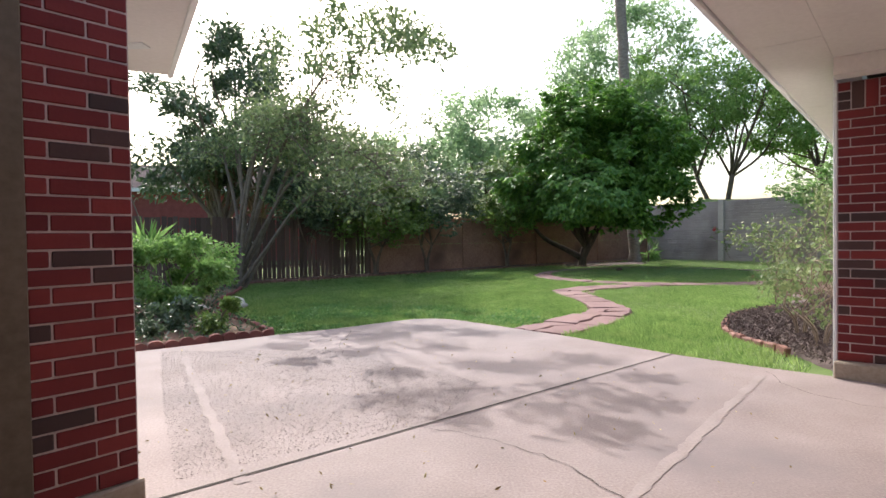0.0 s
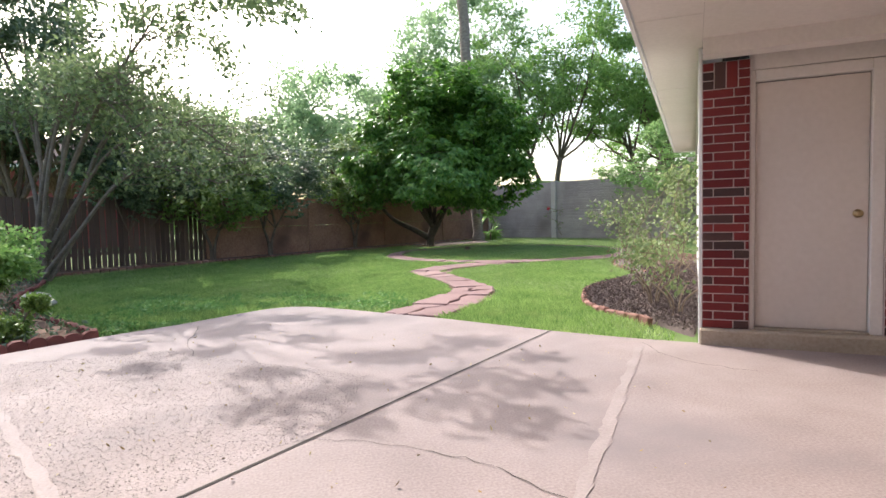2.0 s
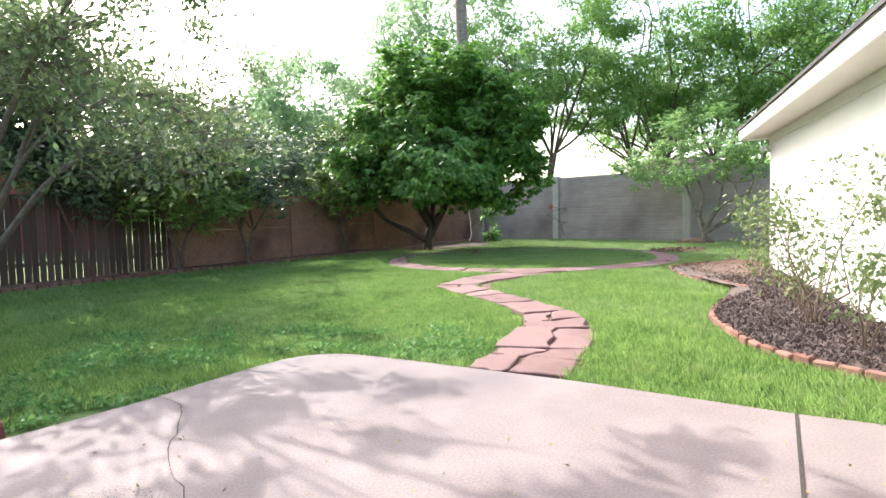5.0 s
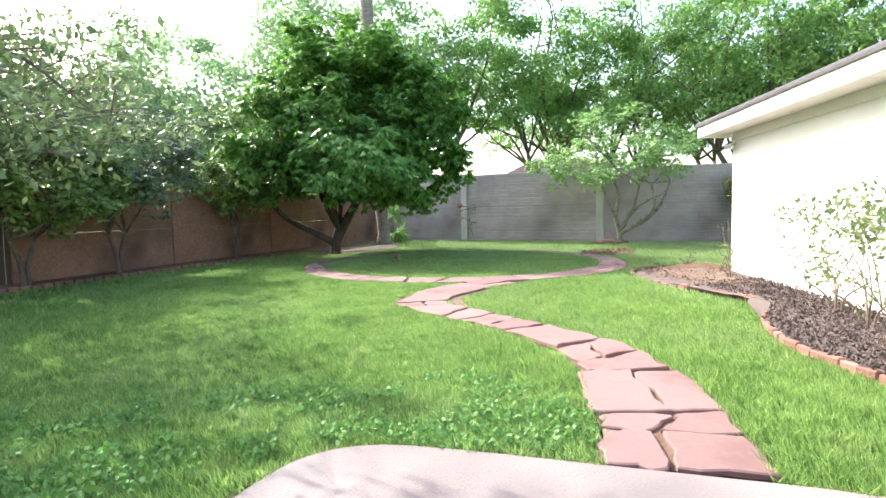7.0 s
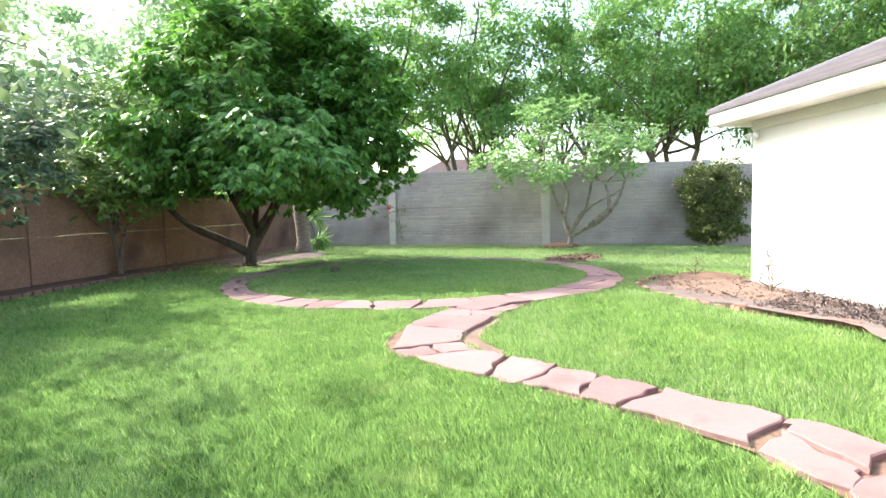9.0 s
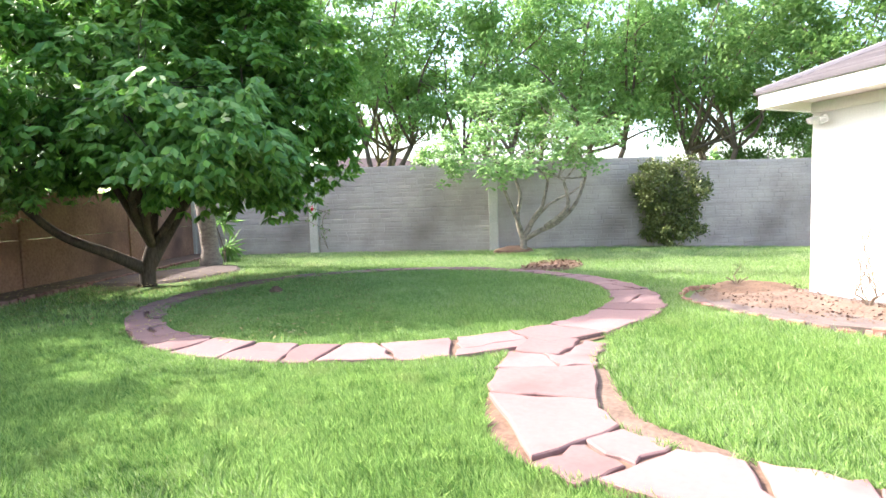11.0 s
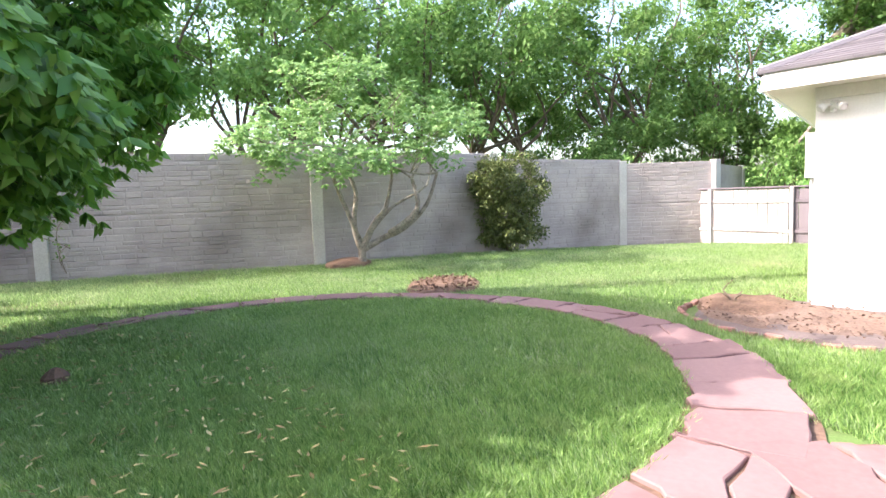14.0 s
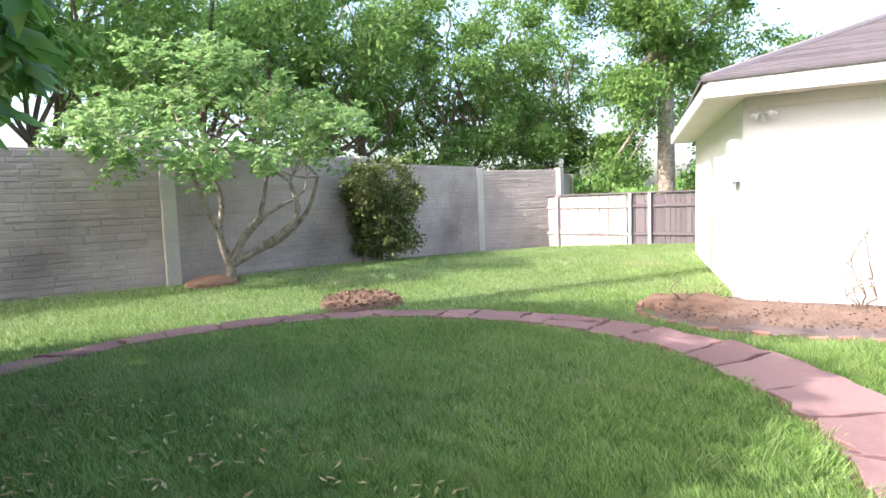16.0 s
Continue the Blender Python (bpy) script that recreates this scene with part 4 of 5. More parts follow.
# ---- trees and shrubs ----
# trunk bark is darkened to carry the shade under the crown
tree("mango_tree", (6.3, 24.75, 0), "broad dense evergreen tree with glossy green leaves", "tree",
     [(0.3, -0.4, 4.1, 3.0, 2.9, 2.4), (1.7, -1.6, 2.6, 1.9, 1.7, 1.25), (-0.2, -2.6, 2.6, 1.9, 1.3, 1.15), (-1.0, -3.2, 2.4, 1.2, 0.9, 0.7), (-0.3, -3.9, 2.4, 0.6, 0.4, 0.5), (-1.9, -0.6, 3.2, 1.8, 1.9, 1.5), (0.3, -0.3, 5.9, 2.1, 2.1, 1.1), (1.1, 0.8, 3.2, 2.2, 1.6, 1.5), (1.7, -1.3, 4.3, 1.9, 1.9, 1.6)],
     M_BARKSHADE, M_LEAF, 82000, 0.19, 0.09, 0.15, 0.75, 8, 17, 0.23, lean=(0.1, -0.1), droop=0.75, whorl=7, flat=0.7,
     stem_lines=([(0, 0, 0.3), (-0.6, 0.1, 0.65), (-1.4, 0.3, 1.1), (-2.1, 0.4, 1.9)], [(0.03, 0, 0.3), (0.35, -0.3, 1.0), (0.7, -0.8, 1.9)]))
tree("small_tree", (15.2, 21.25, 0.02), "small low-forking tree with sparse pale leaves and lichen bark", "tree",
     [(0.0, -0.1, 2.9, 2.8, 2.9, 0.9), (-1.4, 1.3, 2.5, 1.5, 1.5, 0.55), (0.3, 0.1, 4.0, 1.8, 1.9, 0.8), (0.6, -1.9, 3.0, 1.3, 1.4, 0.6), (-0.9, -0.9, 2.35, 1.2, 1.2, 0.4)],
     M_BARKPALE, M_LEAFPALE, 11000, 0.12, 0.06, 0.1, 0.45, 2, 9.0, 0.19, twig_r=0.012, whorl=5,
     stem_lines=([(0, 0, 0.3), (-0.05, 0.15, 0.9), (0.05, 0.1, 1.6), (-0.1, 0.3, 2.3)], [(0, 0, 0.3), (0.1, -0.45, 0.55), (0.15, -1.0, 0.8), (0.2, -1.5, 1.3), (0.3, -1.75, 2.0)], [(0, 0, 0.3), (0.05, -0.3, 0.9), (0, -0.6, 1.25), (0.05, -0.75, 1.9)], [(0.1, -0.65, 0.66), (0.1, -1.3, 1.2), (0.1, -1.2, 1.9)]))
tree("wall_bush", (18.15, 18.1, -0.03), "dense dark climbing bush against the concrete wall", "bush",
     [(0, 0, 1.75, 0.8, 1.12, 0.76), (0.05, 0, 0.75, 0.75, 0.95, 0.7), (0.1, 0, 1.35, 0.7, 1.08, 1.0)], M_BARK, M_LEAFOLIVE, 21000, 0.085, 0.045, 0.04, 0.5, 5, 60, 0.12)
tree("magnolia_tree", (-6.2, 21.5, 0), "tall dark leathery-leaved tree with gaps of sky", "tree",
     [(0, 0, 5.2, 2.6, 2.6, 2.6), (1.5, -0.5, 4.2, 2.0, 2.0, 1.5), (-1.6, -0.4, 3.9, 1.8, 1.8, 1.4), (0.6, 0, 7.2, 1.4, 1.4, 1.2), (2.8, 0.2, 3.2, 1.6, 1.6, 1.3)],
     M_BARK, M_LEAFDK, 20000, 0.2, 0.08, 0.13, 1.6, 8, 5, 0.34, stems=3, stem_spread=0.3)


OVERHANG = [(-0.5, 7.74, 0.3), (0.0, 8.17, 0.28), (0.6, 6.35, 0.4), (0.89, 8.4, 0.3), (1.1, 6.55, 0.42), (1.29, 7.42, 0.35), (1.75, 7.4, 0.35), (1.6, 6.1, 0.42), (2.3, 7.7, 0.38), (1.96, 6.55, 0.4), (1.9, 5.6, 0.36), (2.3, 6.2, 0.36), (0.45, 7.2, 0.28), (1.0, 5.9, 0.25), (2.6, 6.9, 0.25), (-0.9, 8.6, 0.3), (0.3, 9.3, 0.3), (0.3, 10.9, 0.3), (1.3, 11.1, 0.3), (-0.7, 11.2, 0.3), (0.7, 9.7, 0.4), (0.0, 9.0, 0.35), (1.3, 9.3, 0.4), (-1.3, 13.7, 0.3), (1.5, 14.5, 0.35), (2.3, 14.0, 0.3)]


def arching_tree():
    """Thin stems that sweep up, over and down, with leaves along their outer thirds."""
    at = Vector((-4.3, 16.6, 0))
    T = thing("crape_tree", tuple(at), "leaning multi-stemmed tree with arching bare branches", "tree")
    r = random.Random(14)
    V, F, P, S = [], [], [], []
    for k in range(12):
        a = r.uniform(-0.9, 0.55) if k < 8 else r.uniform(0.2, 2.2)
        reach = r.uniform(1.6, 3.9) if k < 8 else r.uniform(0.8, 1.9)
        h = r.uniform(2.3, 4.3) if k < 8 else r.uniform(3.4, 4.5)
        fall = r.uniform(0.2, 0.9) if k < 8 else 0.0
        o = Vector((math.cos(a), math.sin(a), 0))
        base = Vector((r.uniform(-0.18, 0.18), r.uniform(-0.18, 0.18), -0.05))
        wob = [Vector((r.uniform(-0.16, 0.16), r.uniform(-0.16, 0.16), r.uniform(-0.1, 0.1))) for _ in range(3)]
        pts = spline([base, base + o * reach * 0.24 + Vector((0, 0, h * 0.45)) + wob[0], base + o * reach * 0.5 + Vector((0, 0, h * 0.86)) + wob[1], base + o * reach * 0.8 + Vector((0, 0, h)) + wob[2], base + o * reach * 1.15 + Vector((0, 0, h - fall))], 5)
        n = len(pts)
        tube(V, F, pts, [0.05 * (1 - 0.88 * i / (n - 1)) + 0.004 for i in range(n)], 7)
        for i in range(n // 2, n):
            for _ in range(3):
                b = r.uniform(0, 6.28)
                ln = r.uniform(0.35, 1.0)
                e = pts[i] + (Vector((math.cos(b), math.sin(b), r.uniform(-0.25, 0.55))) + o * 0.5) * ln
                m = pts[i].lerp(e, 0.5) + Vector((0, 0, 0.12 * ln))
                tw = spline([pts[i], m, e], 3)
                tube(V, F, tw, [0.011 * (1 - 0.7 * q / (len(tw) - 1)) for q in range(len(tw))], 5)
                for c, sd in ((e, 0.17), (m, 0.14)):
                    P.append(tuple(c))
                    S.append(sd)
    LOW = (len(P),)
    # high sprays that overhang the lawn and shade the slab
    lead = spline([Vector((0, 0, 0)), Vector((0.7, -0.4, 1.9)), Vector((1.7, -1.2, 3.6)), Vector((2.7, -2.2, 4.6))], 5)
    tube(V, F, lead, [0.075 * (1 - 0.7 * i / (len(lead) - 1)) for i in range(len(lead))], 8)
    for x, y, rad in OVERHANG:
        hh = r.uniform(4.5, 5.2)
        c = Vector((x, y, 0)) + sun_way * (hh / sun_way.z) - at
        st = lead[r.randrange(9, len(lead))]
        pts = spline([st, st.lerp(c, 0.5) + Vector((0, 0, 0.25)), c], 4)
        tube(V, F, pts, [0.011 * (1 - 0.7 * i / (len(pts) - 1)) for i in range(len(pts))], 6)
        for _ in range(int(440 * rad)):
            P.append(tuple(c + Vector((r.gauss(0, rad * 0.45), r.gauss(0, rad * 0.33), r.gauss(0, rad * 0.12))) + sun_way * r.gauss(0, 0.4)))
            S.append(0.03)
    raw("trunk", V, F, M_BARKMID, T, smooth=True)
    P, S = np.array(P), np.array(S)
    g = np.random.default_rng(4)
    w = np.concatenate([g.integers(0, LOW[0], 11500), np.arange(LOW[0], len(P))])
    tris("crown", leaves(P[w] + np.clip(g.normal(size=(len(w), 3)), -1.8, 1.8) * S[w][:, None], 0.12, 0.055, 0.3), M_LEAFSAGE, T)


arching_tree()
for at, s, n, lab in (((-1.3, 20.9, 0), 1.05, 13000, "small dark fruit tree before the fence"), ((0.3, 22.4, 0), 1.25, 16000, "round dark fruit tree by the rust stained wall"), ((3.4, 25.0, 0), 1.2, 15000, "yellow green fruit tree by the rust stained wall"), ((-3.2, 20.6, 0), 1.3, 16000, "dark bushy tree before the plank fence")):
    tree("fruit_tree", at, lab, "tree", [(0, 0, 2.5 * s, 1.5 * s, 1.4 * s, 1.25 * s), (0.5, -0.3, 1.9 * s, 1.2 * s, 1.1 * s, 0.8 * s), (-0.6, 0, 1.8 * s, 1.0 * s, 1.0 * s, 0.7 * s)],
         M_BARK, M_LEAFMID if "yellow" in lab else M_LEAFDK if "dark" in lab and s > 1.1 else M_LEAFMID, n, 0.12, 0.055, 0.05, 0.9, 5, 11, 0.22, whorl=5, stems=2, stem_spread=0.1, group="fruit trees")
tree("garden_shrub", (-3.2, 11.0, 0.05), "leafy green shrub in the brick-edged bed", "bush",
     [(0, 0, 0.75, 0.75, 0.75, 0.55), (-0.7, 0.2, 0.7, 0.6, 0.6, 0.5)], M_BARK, M_LEAFBR, 12000, 0.075, 0.042, 0.03, 0.3, 6, 40, 0.11)
tree("low_shrub", (-2.8, 9.6, 0.05), "low dark ground-hugging shrub behind the edging", "bush",
     [(0, 0, 0.2, 0.85, 0.5, 0.2), (-0.9, -0.3, 0.2, 0.6, 0.5, 0.2)], M_BARK, M_LEAFDK, 3500, 0.07, 0.04, 0.02, 0.1, 5, 26, 0.10)
for at, s, n in (((5.0, 8.75, 0.04), 1.0, 1500), ((5.5, 9.6, 0.04), 1.1, 1150), ((6.2, 10.3, 0.04), 0.95, 330), ((6.9, 10.9, 0.04), 1.0, 260), ((4.75, 8.0, 0.04), 0.8, 400)):
    tree("rose_shrub", at, "leggy thinly leaved shrub with bare twigs in mulch", "bush", [(0, 0, 1.1 * s, 0.6 * s, 0.6 * s, 0.5 * s), (0.1, 0.2, 0.7 * s, 0.6 * s, 0.6 * s, 0.35 * s)],
         M_LEAFROSE2, M_LEAFROSE, int(n * 0.8), 0.06, 0.033, 0.012, 0.35, 4, 14, 0.14, stems=4, stem_spread=0.1, twig_r=0.005, group="shrubs along the white wall")
for at, s in (((8.9, 13.4, 0.04), 1.4), ((9.95, 14.95, 0.04), 0.6)):
    tree("bare_shrub", at, "small leafless twiggy shrub in mulch", "bush", [(0, 0, 0.42 * s, 0.17 * s, 0.17 * s, 0.3 * s)], M_LEAFROSE2, M_LEAFROSE, 60, 0.04, 0.02, 0.012, 0.15, 5, 110, 0.06, stems=4, stem_spread=0.05, twig_r=0.007, group="shrubs along the white wall")


def palm_trunk():
    T = thing("palm_tree", (9.1, 27.0, 0), "tall bare ringed palm trunk rising behind the broad tree", "tree")
    V, F = [], []
    pts = [Vector((0.02 * math.sin(k * 0.7) - 0.012 * k, 0.0, k * 0.25 - 0.1)) for k in range(64)]
    tube(V, F, pts, [0.21 + (0.06 if k < 2 else 0) + (0.02 if k % 2 else 0.0) for k in range(64)], 14)
    raw("trunk", V, F, M_PALM, T, smooth=True)
    P = []
    r = np.random.default_rng(5)
    for i in range(26):
        a, e = r.uniform(0, 6.28), r.uniform(-0.5, 1.0)
        d = np.array([math.cos(a) * math.cos(e), math.sin(a) * math.cos(e), math.sin(e)])
        for s in np.linspace(0.3, 2.0, 40):
            P.append(np.array([-0.75, 0, 15.8]) + d * s - np.array([0, 0, 0.25 * s * s]))
    tris("fronds", leaves(np.array(P), 0.5, 0.04, 0.6), M_LEAF, T)


palm_trunk()
tree("cycad_plant", (9.9, 27.6, 0), "bright green strap-leaved plant at the wall corner", "plant", [(0, 0, 0.75, 0.3, 0.3, 0.45)], M_BARK, M_LEAFBR, 150, 0.5, 0.06, 0.04, 0.3, 4, 20, 0.08)

cover = chips("bed_ground_cover", lbed_poly, 5200, 0.075, M_LEAFDK, "low dark ground cover in the shrub bed", "plants", 17, 0.05, 0.09)
for at, s in (((-2.0, 9.55, 0.05), 0.7), ((-3.6, 12.6, 0.05), 1.0), ((-4.4, 10.4, 0.05), 1.2)):
    tree("bed_plant", at, "low leafy plant in the brick-edged shrub bed", "bush", [(0, 0, 0.3 * s, 0.5 * s, 0.4 * s, 0.25 * s)], M_BARK, M_LEAFMID, 1600, 0.07, 0.035, 0.02, 0.12, 4, 40, 0.08, group="plants in the shrub bed")
for x, y, s in ((-2.75, 12.35, 0.16), (-3.0, 12.9, 0.2), (-3.3, 12.1, 0.13), (-3.25, 13.3, 0.15)):
    bm = bmesh.new()
    bmesh.ops.create_icosphere(bm, subdivisions=2, radius=s)
    for v in bm.verts:
        v.co *= 1 + 0.3 * noise.noise(v.co * 6 + Vector((x, y, 0)))
        v.co.z *= 0.55
    rock = part("garden_rock", bm, M_ROCK)
    rock.location = (x, y, s * 0.3)
    tagged(rock, "pale rounded rock in the shrub bed", "rock", "rocks in the shrub bed")

# woods beyond the walls
r_bg = random.Random(11)
WOODS = [(16.5, 34.5, 18, 4.6), (20.5, 31.5, 17, 4.4), (23.0, 27.0, 14.5, 4.0), (26.0, 23.0, 15, 4.2), (27.5, 18.5, 14, 4.0), (30.0, 14.0, 15, 4.4), (32.5, 8.0, 14, 4.5), (13.0, 40.0, 18, 4.8), (31.5, 28.0, 16, 5.0), (35.0, 20.0, 16, 5.0), (25.0, 36.0, 16, 5.0), (4.5, 42.0, 12.5, 4.8), (-3.0, 44.0, 9.0, 4.2), (31.0, -1.0, 14, 4.5)]
# trees beyond y 39 get the leaf colour paled for haze
for i, (x, y, h, s) in enumerate(WOODS):
    tree("shade_tree", (x, y, -0.3), "tall feathery bright green tree beyond the wall", "tree",
         [(0, 0, h * 0.62, s, s, h * 0.3), (s * 0.5, -s * 0.4, h * 0.5, s * 0.75, s * 0.75, h * 0.18), (-s * 0.5, s * 0.2, h * 0.5, s * 0.75, s * 0.75, h * 0.18), (0, -s * 0.5, h * 0.36, s * 0.8, s * 0.6, h * 0.08)][:3 + i % 2],
         M_BARK, M_LEAFHAZE if y > 39 else M_LEAFWOOD if x > 26 else M_LEAFBR, 24000 if y > 39 else 14500, 0.32 if y > 39 else 0.25, 0.15 if y > 39 else 0.10, 0.14, h * 0.26, 5, 5.0 if y > 39 else 1.9, 0.6 if y > 39 else 0.48, stems=3, stem_spread=0.4, group="woods beyond the wall", lean=(r_bg.uniform(-1, 1), r_bg.uniform(-1, 1)), flat=0.6)
tree("gum_tree", (24.4, 6.4, -0.4), "tall pale-barked tree beyond the side gate", "tree",
     [(0, 0, 10.4, 3.6, 3.6, 3.6), (-0.4, 1.9, 5.2, 1.2, 1.2, 1.0), (1.5, -0.8, 6.4, 2.2, 2.2, 1.6), (0.8, 1.8, 3.4, 0.9, 0.9, 0.8)],
     M_BARKPALE, M_LEAFWOOD, 34000, 0.19, 0.09, 0.34, 7.5, 6, 3.4, 0.42)


for x, y, s in ((26.0, 13.5, 1.0), (28.0, 10.5, 1.2), (27.5, 7.8, 1.0), (30.0, 16.5, 1.2), (23.5, 3.5, 1.1), (31.5, 11.0, 1.3)):
    tree("thicket_tree", (x, y, -0.4), "low bushy bright green tree beyond the side gate", "tree", [(0, 0, 2.6 * s, 2.0 * s, 2.0 * s, 1.5 * s), (0.8, -0.6, 4.2 * s, 1.6 * s, 1.6 * s, 1.1 * s)],
         M_BARK, M_LEAFWOOD, 7000, 0.2, 0.09, 0.07, 0.9, 5, 3.5, 0.4, stems=2, group="thicket beyond the gate")


def far_woods():
    r = np.random.default_rng(21)
    n = 26000
    a = np.radians(r.uniform(-75, 140, n))
    d = r.uniform(52, 75, n)
    top = 3.5 + 1.6 * np.sin(a * 9) + 1.2 * np.sin(a * 23 + 1) + 0.7 * np.sin(a * 51)
    P = np.c_[5 + d * np.sin(a), 15 + d * np.cos(a), r.uniform(0, 1, n) ** 0.8 * top]
    tagged(tris("far_woods", leaves(P, 1.1, 0.6, 0.1), M_LEAFBR), "far band of light green woods", "woods", kind="stuff")


far_woods()
# sunlight is put into the bank's colour, its near face is backlit
dome("grass_bank", [(17.0 + 6.5 * math.cos(a), 34.6 + 4.5 * math.sin(a)) for a in np.linspace(0, 2 * math.pi, 28, endpoint=False)], 3.6, M_BANK, "grassy bank rising behind the wall, lightened as if sunlit", "bank", 0.2)
stake_v, stake_f = [], []
tube(stake_v, stake_f, [Vector((0, 0, -0.1)), Vector((-0.4, -0.28, 1.6)), Vector((-0.82, -0.56, 3.2))], [0.014, 0.012, 0.01], 6)
stake = raw("garden_stake", stake_v, stake_f, M_BARKMID)
stake.location = (-4.7, 13.85, 0.05)
tagged(stake, "thin leaning wooden stake in the shrub bed", "stake")
tree("strap_plant", (-4.1, 11.9, 0.05), "yellow green strap-leaved plant behind the shrub", "plant", [(0, 0, 0.75, 0.25, 0.25, 0.4)], M_BARK, M_LEAFBR, 110, 0.45, 0.06, 0.03, 0.3, 4, 20, 0.08)

# ---- neighbours ----
def neighbour(at, rot, w, d, h, wall, label):
    T = thing("house", at, label, "house")
    T.matrix_world = pose(*at, 0, 0, rot)
    part("wall", box(bmesh.new(), (-w / 2, -d / 2, 0), (w / 2, d / 2, h)), wall, T)
    V = [(-w / 2 - 0.4, -d / 2 - 0.4, h), (w / 2 + 0.4, -d / 2 - 0.4, h), (w / 2 + 0.4, d / 2 + 0.4, h), (-w / 2 - 0.4, d / 2 + 0.4, h), (-w / 2 + d / 2, 0, h + d * 0.27), (w / 2 - d / 2, 0, h + d * 0.27)]
    raw("roof", V, [(0, 1, 5, 4), (2, 3, 4, 5), (1, 2, 5), (3, 0, 4), (3, 2, 1, 0)], M_ROOFDK, T, "dark shingle roof")
    part("fascia", box(bmesh.new(), (-w / 2 - 0.42, -d / 2 - 0.44, h - 0.18), (w / 2 + 0.42, -d / 2 - 0.4, h + 0.02)), M_TRIM, T)
    for x in (-w * 0.25, w * 0.2):
        win = part("window", box(bmesh.new(), (x - 0.6, -d / 2 - 0.03, 1.0), (x + 0.6, -d / 2, 2.1)), M_TRIM, T, "white framed window")
        part("pane", box(bmesh.new(), (x - 0.5, -d / 2 - 0.04, 1.1), (x + 0.5, -d / 2 - 0.03, 2.0)), M_GLASS, win)


neighbour((-13.5, 36.5, 0), 12, 16, 6, 4.0, M_FARBRICK, "red brick neighbouring house with dark roof")
neighbour((38.0, 48.0, 0), -35, 14, 9, 3.2, M_FARWALL, "pale distant house beyond the wall")

# ---- grass ----
def near_line(q, pts, w):
    P = np.array([p[:2] for p in pts])
    m = np.zeros(len(q), bool)
    for a, b in zip(P[:-1], P[1:]):
        d = b - a
        t = np.clip(((q - a) @ d) / (d @ d + 1e-9), 0, 1)
        m |= ((q - a - t[:, None] * d) ** 2).sum(1) < w * w
    return m


def grass_field(n, poly, hgt, seed):
    r = np.random.default_rng(seed)
    q = scatter(poly, n, seed)
    bad = inside(q[:, 0], q[:, 1], PATIO) | inside(q[:, 0], q[:, 1], bed_poly) | inside(q[:, 0], q[:, 1], lbed_poly) | inside(q[:, 0], q[:, 1], fence_bed)
    bad |= near_line(q, path_mid[:45], 0.38) | near_line(q, path_mid[35:90], 0.29) | near_line(q, path_mid[85:], 0.38)
    bad |= near_line(q, worn[4:-4], 0.09)
    bad |= ((q[:, 0] - 7.6) / 1.8) ** 2 + ((q[:, 1] - 26.0) / 1.15) ** 2 < r.uniform(0.7, 1.1, len(q))
    dist = np.hypot(q[:, 0] - RING_C.x, q[:, 1] - RING_C.y)
    far = q[:, 1] - RING_C.y > 1.5
    wide = 2 * ring_half(np.arctan2(q[:, 1] - RING_C.y, q[:, 0] - RING_C.x))
    bad |= (dist > RING_IN + 0.02 + 0.12 * far) & (dist < RING_IN + wide - 0.02)
    rel = q - np.array(A)
    hu, hv = rel @ np.array(U), rel @ np.array(W)
    bad |= (hv > -0.05) & (hu < LEN + 0.05)
    for c, rx in (((12.1, 18.95), 0.6), ((15.25, 21.6), 0.5), ((9.95, 14.75), 0.6), ((6.4, 24.8), 1.2)):
        bad |= np.hypot(q[:, 0] - c[0], q[:, 1] - c[1]) < rx * r.uniform(0.6, 1.1, len(q))
    q, dist = q[~bad], dist[~bad]
    n = len(q)
    tuft = np.sin(q[:, 0] * 9.1 + 2.1 * np.sin(q[:, 1] * 5.3)) * np.sin(q[:, 1] * 8.3 + 1.9 * np.sin(q[:, 0] * 6.1))
    a = r.uniform(0, 2 * np.pi, n)
    h = hgt * r.uniform(0.45, 1.3, n) * (1 + 0.35 * tuft)
    s = np.c_[np.cos(a), np.sin(a), np.zeros(n)]
    b = r.uniform(0, 2 * np.pi, n) * 0.6 + 2.2 * tuft
    ln = np.c_[np.cos(b), np.sin(b), np.zeros(n)] * (h * r.uniform(0.2, 1.5, n))[:, None]
    base = np.c_[q, ground_z(q[:, 0], q[:, 1]) - 0.035]
    wd = (0.0042 + 0.035 * h * r.uniform(0.5, 1.5, n))[:, None]
    v = np.empty((n, 3, 3))
    v[:, 0], v[:, 1] = base - s * wd, base + s * wd
    v[:, 2] = base + ln + np.c_[np.zeros((n, 2)), h + 0.02]
    # the far and wall side of the lawn is drier
    dry = np.clip((q[:, 0] - 4.0) / 10.0, 0, 1) * 0.75 + np.clip((q[:, 1] - 22.5) / 5, 0, 1) * 0.4 * (q[:, 0] > 9) + 0.2 * np.sin(q[:, 0] * 1.7 + 1.3 * np.sin(q[:, 1] * 1.1))
    dry = np.where(dist < RING_IN, dry * 0.5 + 0.08, dry)
    return v, r.random(n) < dry


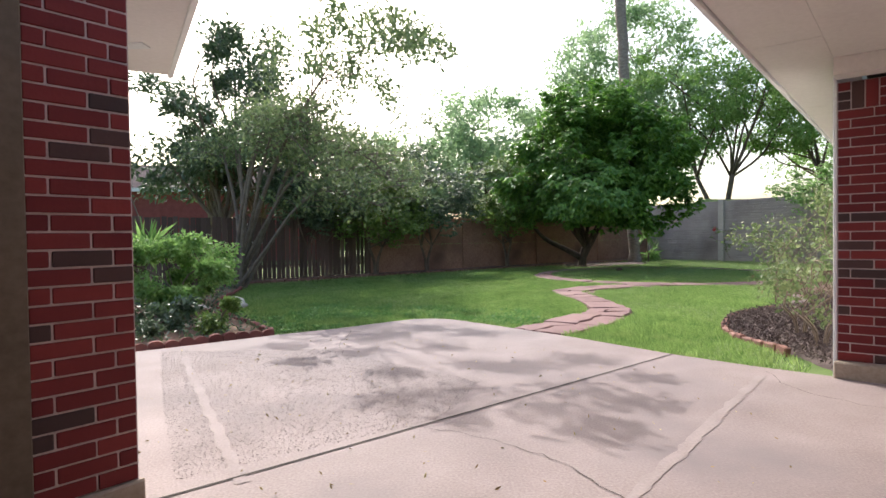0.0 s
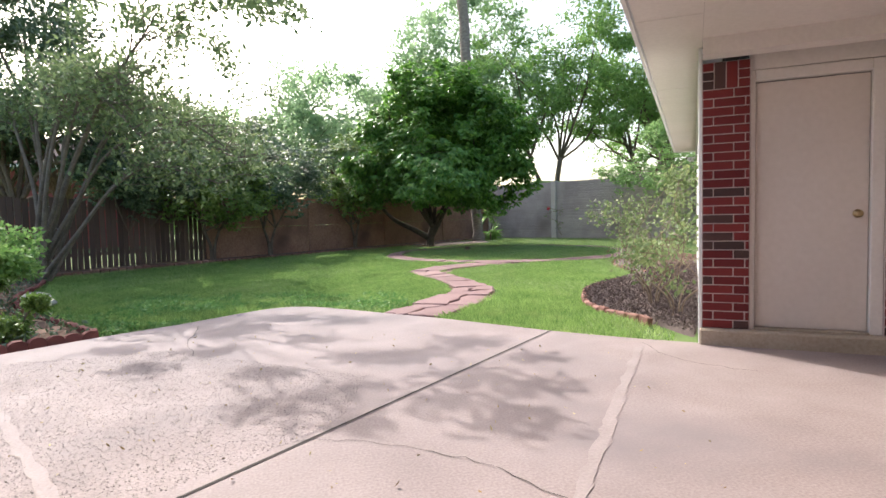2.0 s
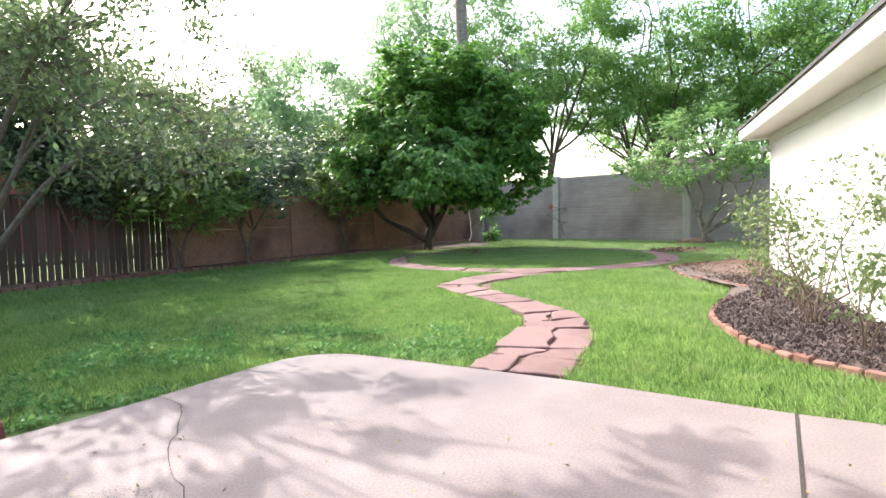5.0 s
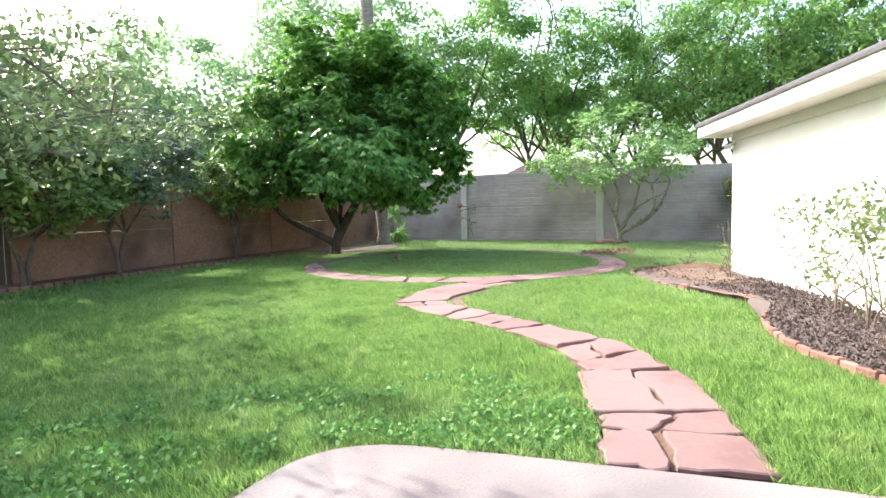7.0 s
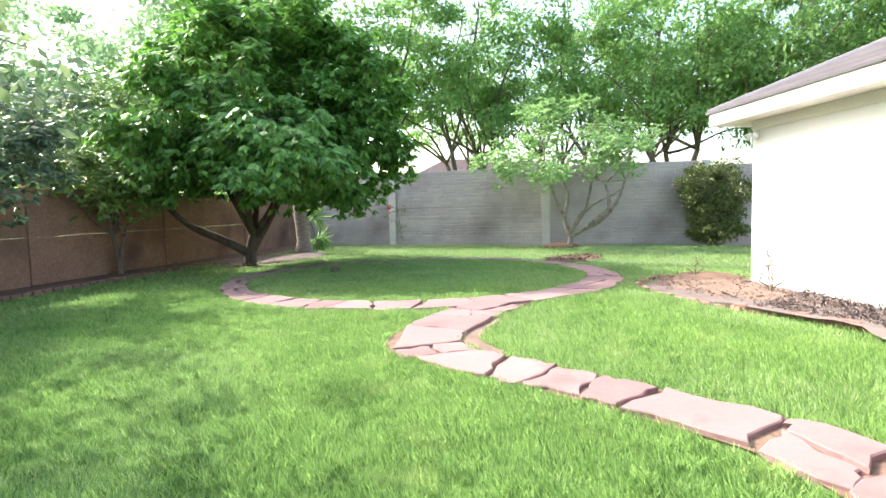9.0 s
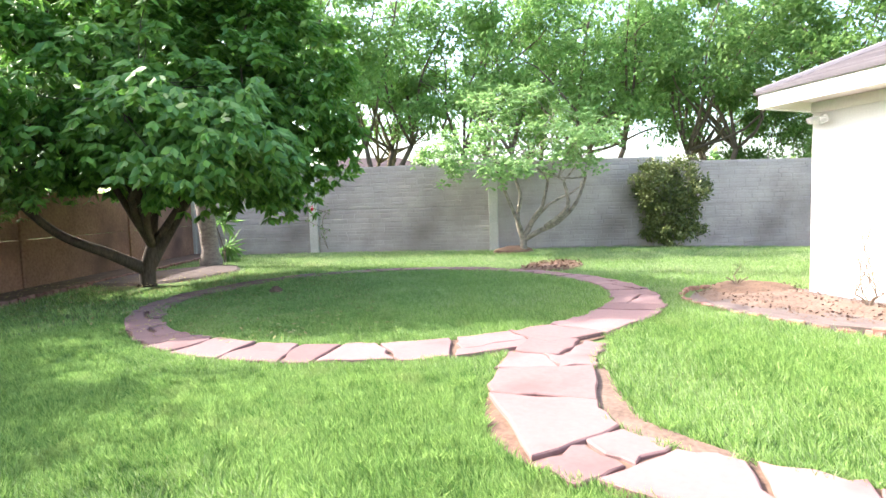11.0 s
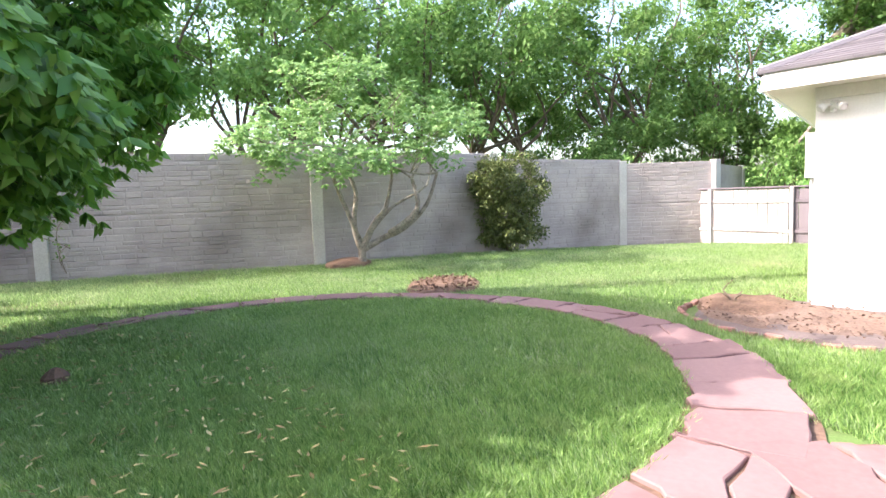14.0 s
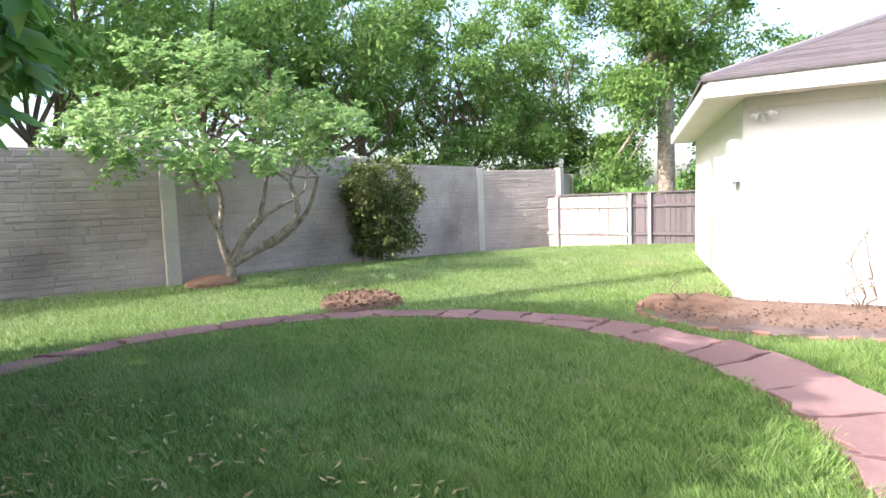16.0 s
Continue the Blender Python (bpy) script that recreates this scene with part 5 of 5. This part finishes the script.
YARD = [(-5, 17.5), (-1.7, 9.6), (1.0, 10.5), (3.8, 6.8), (9.5, 14.2), (17.0, 8.5), (22, 12), (13.0, 27.5), (10.5, 30.0)]
WALKED = [(-1.2, 10.4), (1.4, 10.2), (3.3, 12.5), (3.4, 15), (5.2, 16.6), (6.8, 18.5), (6.5, 21.0), (3.5, 21), (1.5, 18), (-0.8, 13)]
NEAR = [(-4.5, 16), (-1.7, 9.6), (0.5, 11.0), (3.8, 7.2), (8, 14.5), (11, 16.5), (11, 20), (9, 23), (2, 21)]
FIELDS = [grass_field(560000, NEAR, 0.05, 1), grass_field(320000, YARD, 0.048, 2), grass_field(280000, WALKED, 0.046, 4)]
lawn = tris("lawn_grass", np.concatenate([v[~d] for v, d in FIELDS]), M_GRASS)
tagged(lawn, "bright green mown lawn grass", "grass", kind="stuff")
lawn_dry = tris("dry_grass", np.concatenate([v[d] for v, d in FIELDS]), M_GRASSDRY)
tagged(lawn_dry, "pale sun-dried blades among the lawn", "grass", kind="stuff")
wl = [(-2.0, 9.6), (-1.2, 9.4), (0.2, 10.45), (0.9, 10.6), (1.9, 9.8), (2.5, 10.5), (2.2, 11.4), (0.5, 12.2), (-1.4, 12.6), (-2.6, 11.6)]
q = scatter(wl, 24000, 9)
q = q[[noise.noise((float(x) * 1.3, float(y) * 1.3, 3)) + 0.5 * noise.noise((float(x) * 4, float(y) * 4, 8)) > 0.02 for x, y in q]]
q = q[~inside(q[:, 0], q[:, 1], PATIO) & ~inside(q[:, 0], q[:, 1], lbed_poly)]
q = q[~near_line(q, path_mid, 0.44)]
weeds = tris("lawn_weeds", leaves(np.c_[q, np.random.default_rng(1).uniform(-0.02, 0.045, len(q))], 0.038, 0.028, -0.1), M_WEED)
tagged(weeds, "patches of broad-leaved weeds in the lawn", "weeds", kind="stuff")
under = [(3.4, 21.5), (4.0, 18.6), (5.6, 17.8), (6.8, 19.2), (8.2, 20.5), (9, 23), (8, 26), (5, 27), (2.8, 24)]
litter = chips("fallen_leaves", under, 2000, 0.085, M_DRY, "dry fallen leaves under the broad tree", "leaves", 6, 0.012, 0.04, 0.3, 0.25)
crumbs = chips("patio_litter", [(-2.3, 8.3), (-0.5, 4.2), (2.5, 4.5), (3.5, 6.9), (0.5, 9.5)], 260, 0.028, M_DRY, "tiny dry leaf crumbs on the patio", "leaves", 8, 0.018, 0.004)

pebbles = chips("aggregate_pebbles", [(-2.2, 8.4), (-1.2, 6.4), (-0.45, 5.0), (0.9, 5.95), (1.2, 6.9), (-0.4, 8.4)], 34000, 0.009, M_PEBBLE, "exposed small pebbles in worn patio concrete", "pebbles", 14, 0.0165, 0.001, 0.3, 0.9)
lump = dome("dead_leaf_heap", [(6.75 + 0.13 * math.cos(a), 21.4 + 0.11 * math.sin(a)) for a in np.linspace(0, 6.28, 9)[:-1]], 0.12, M_SOIL, "small curled brown leaf heap on the grass", "leaves", 0.01)


def rose_vine():
    T = thing("climbing_rose", (13.3, 27.2, 0.1), "thin climbing rose with red blooms on the concrete wall", "plant")
    V, F = [], []
    r = random.Random(3)
    P = []
    for k in range(4):
        pts = spline([(0, 0, 0), (r.uniform(-0.4, 0.4), r.uniform(-0.1, 0), 0.5), (r.uniform(-0.9, 0.9), -0.1, 1.0), (r.uniform(-1.2, 1.2), -0.1, 1.35)], 5)
        tube(V, F, pts, [0.008] * len(pts), 5)
        P += [tuple(p) for p in pts[4:] for _ in range(3)]
    raw("stem", V, F, M_LEAFROSE2, T)
    tris("foliage", leaves(np.array(P) + rng.normal(size=(len(P), 3)) * 0.06, 0.07, 0.045, 0.2), M_LEAFMID, T)
    for x, z in ((-0.75, 1.25), (0.25, 1.1), (0.4, 1.05)):
        c = np.array([x, -0.15, z]) + rng.normal(size=(26, 3)) * 0.025
        tris("bloom", leaves(c, 0.06, 0.06, 0.0), M_RED, T, "red bloom")


rose_vine()

heap_bits = chips("soil_clods", [(12.0 + 0.9 * math.cos(a), 18.85 + 0.6 * math.sin(a)) for a in np.linspace(0, 6.1, 14)], 500, 0.06, M_SOIL, "clods and bits on the heap of soil", "soil", 23, 0.02, 0.05, 0.7, 0.8)
clods = chips("soil_clods", [tuple(p) for p in spline(far_bed, 3, True)], 1500, 0.04, M_SOILPALE, "loose clods and bits on the bare bed", "soil", 19, 0.05, 0.04, 0.6, 0.8)
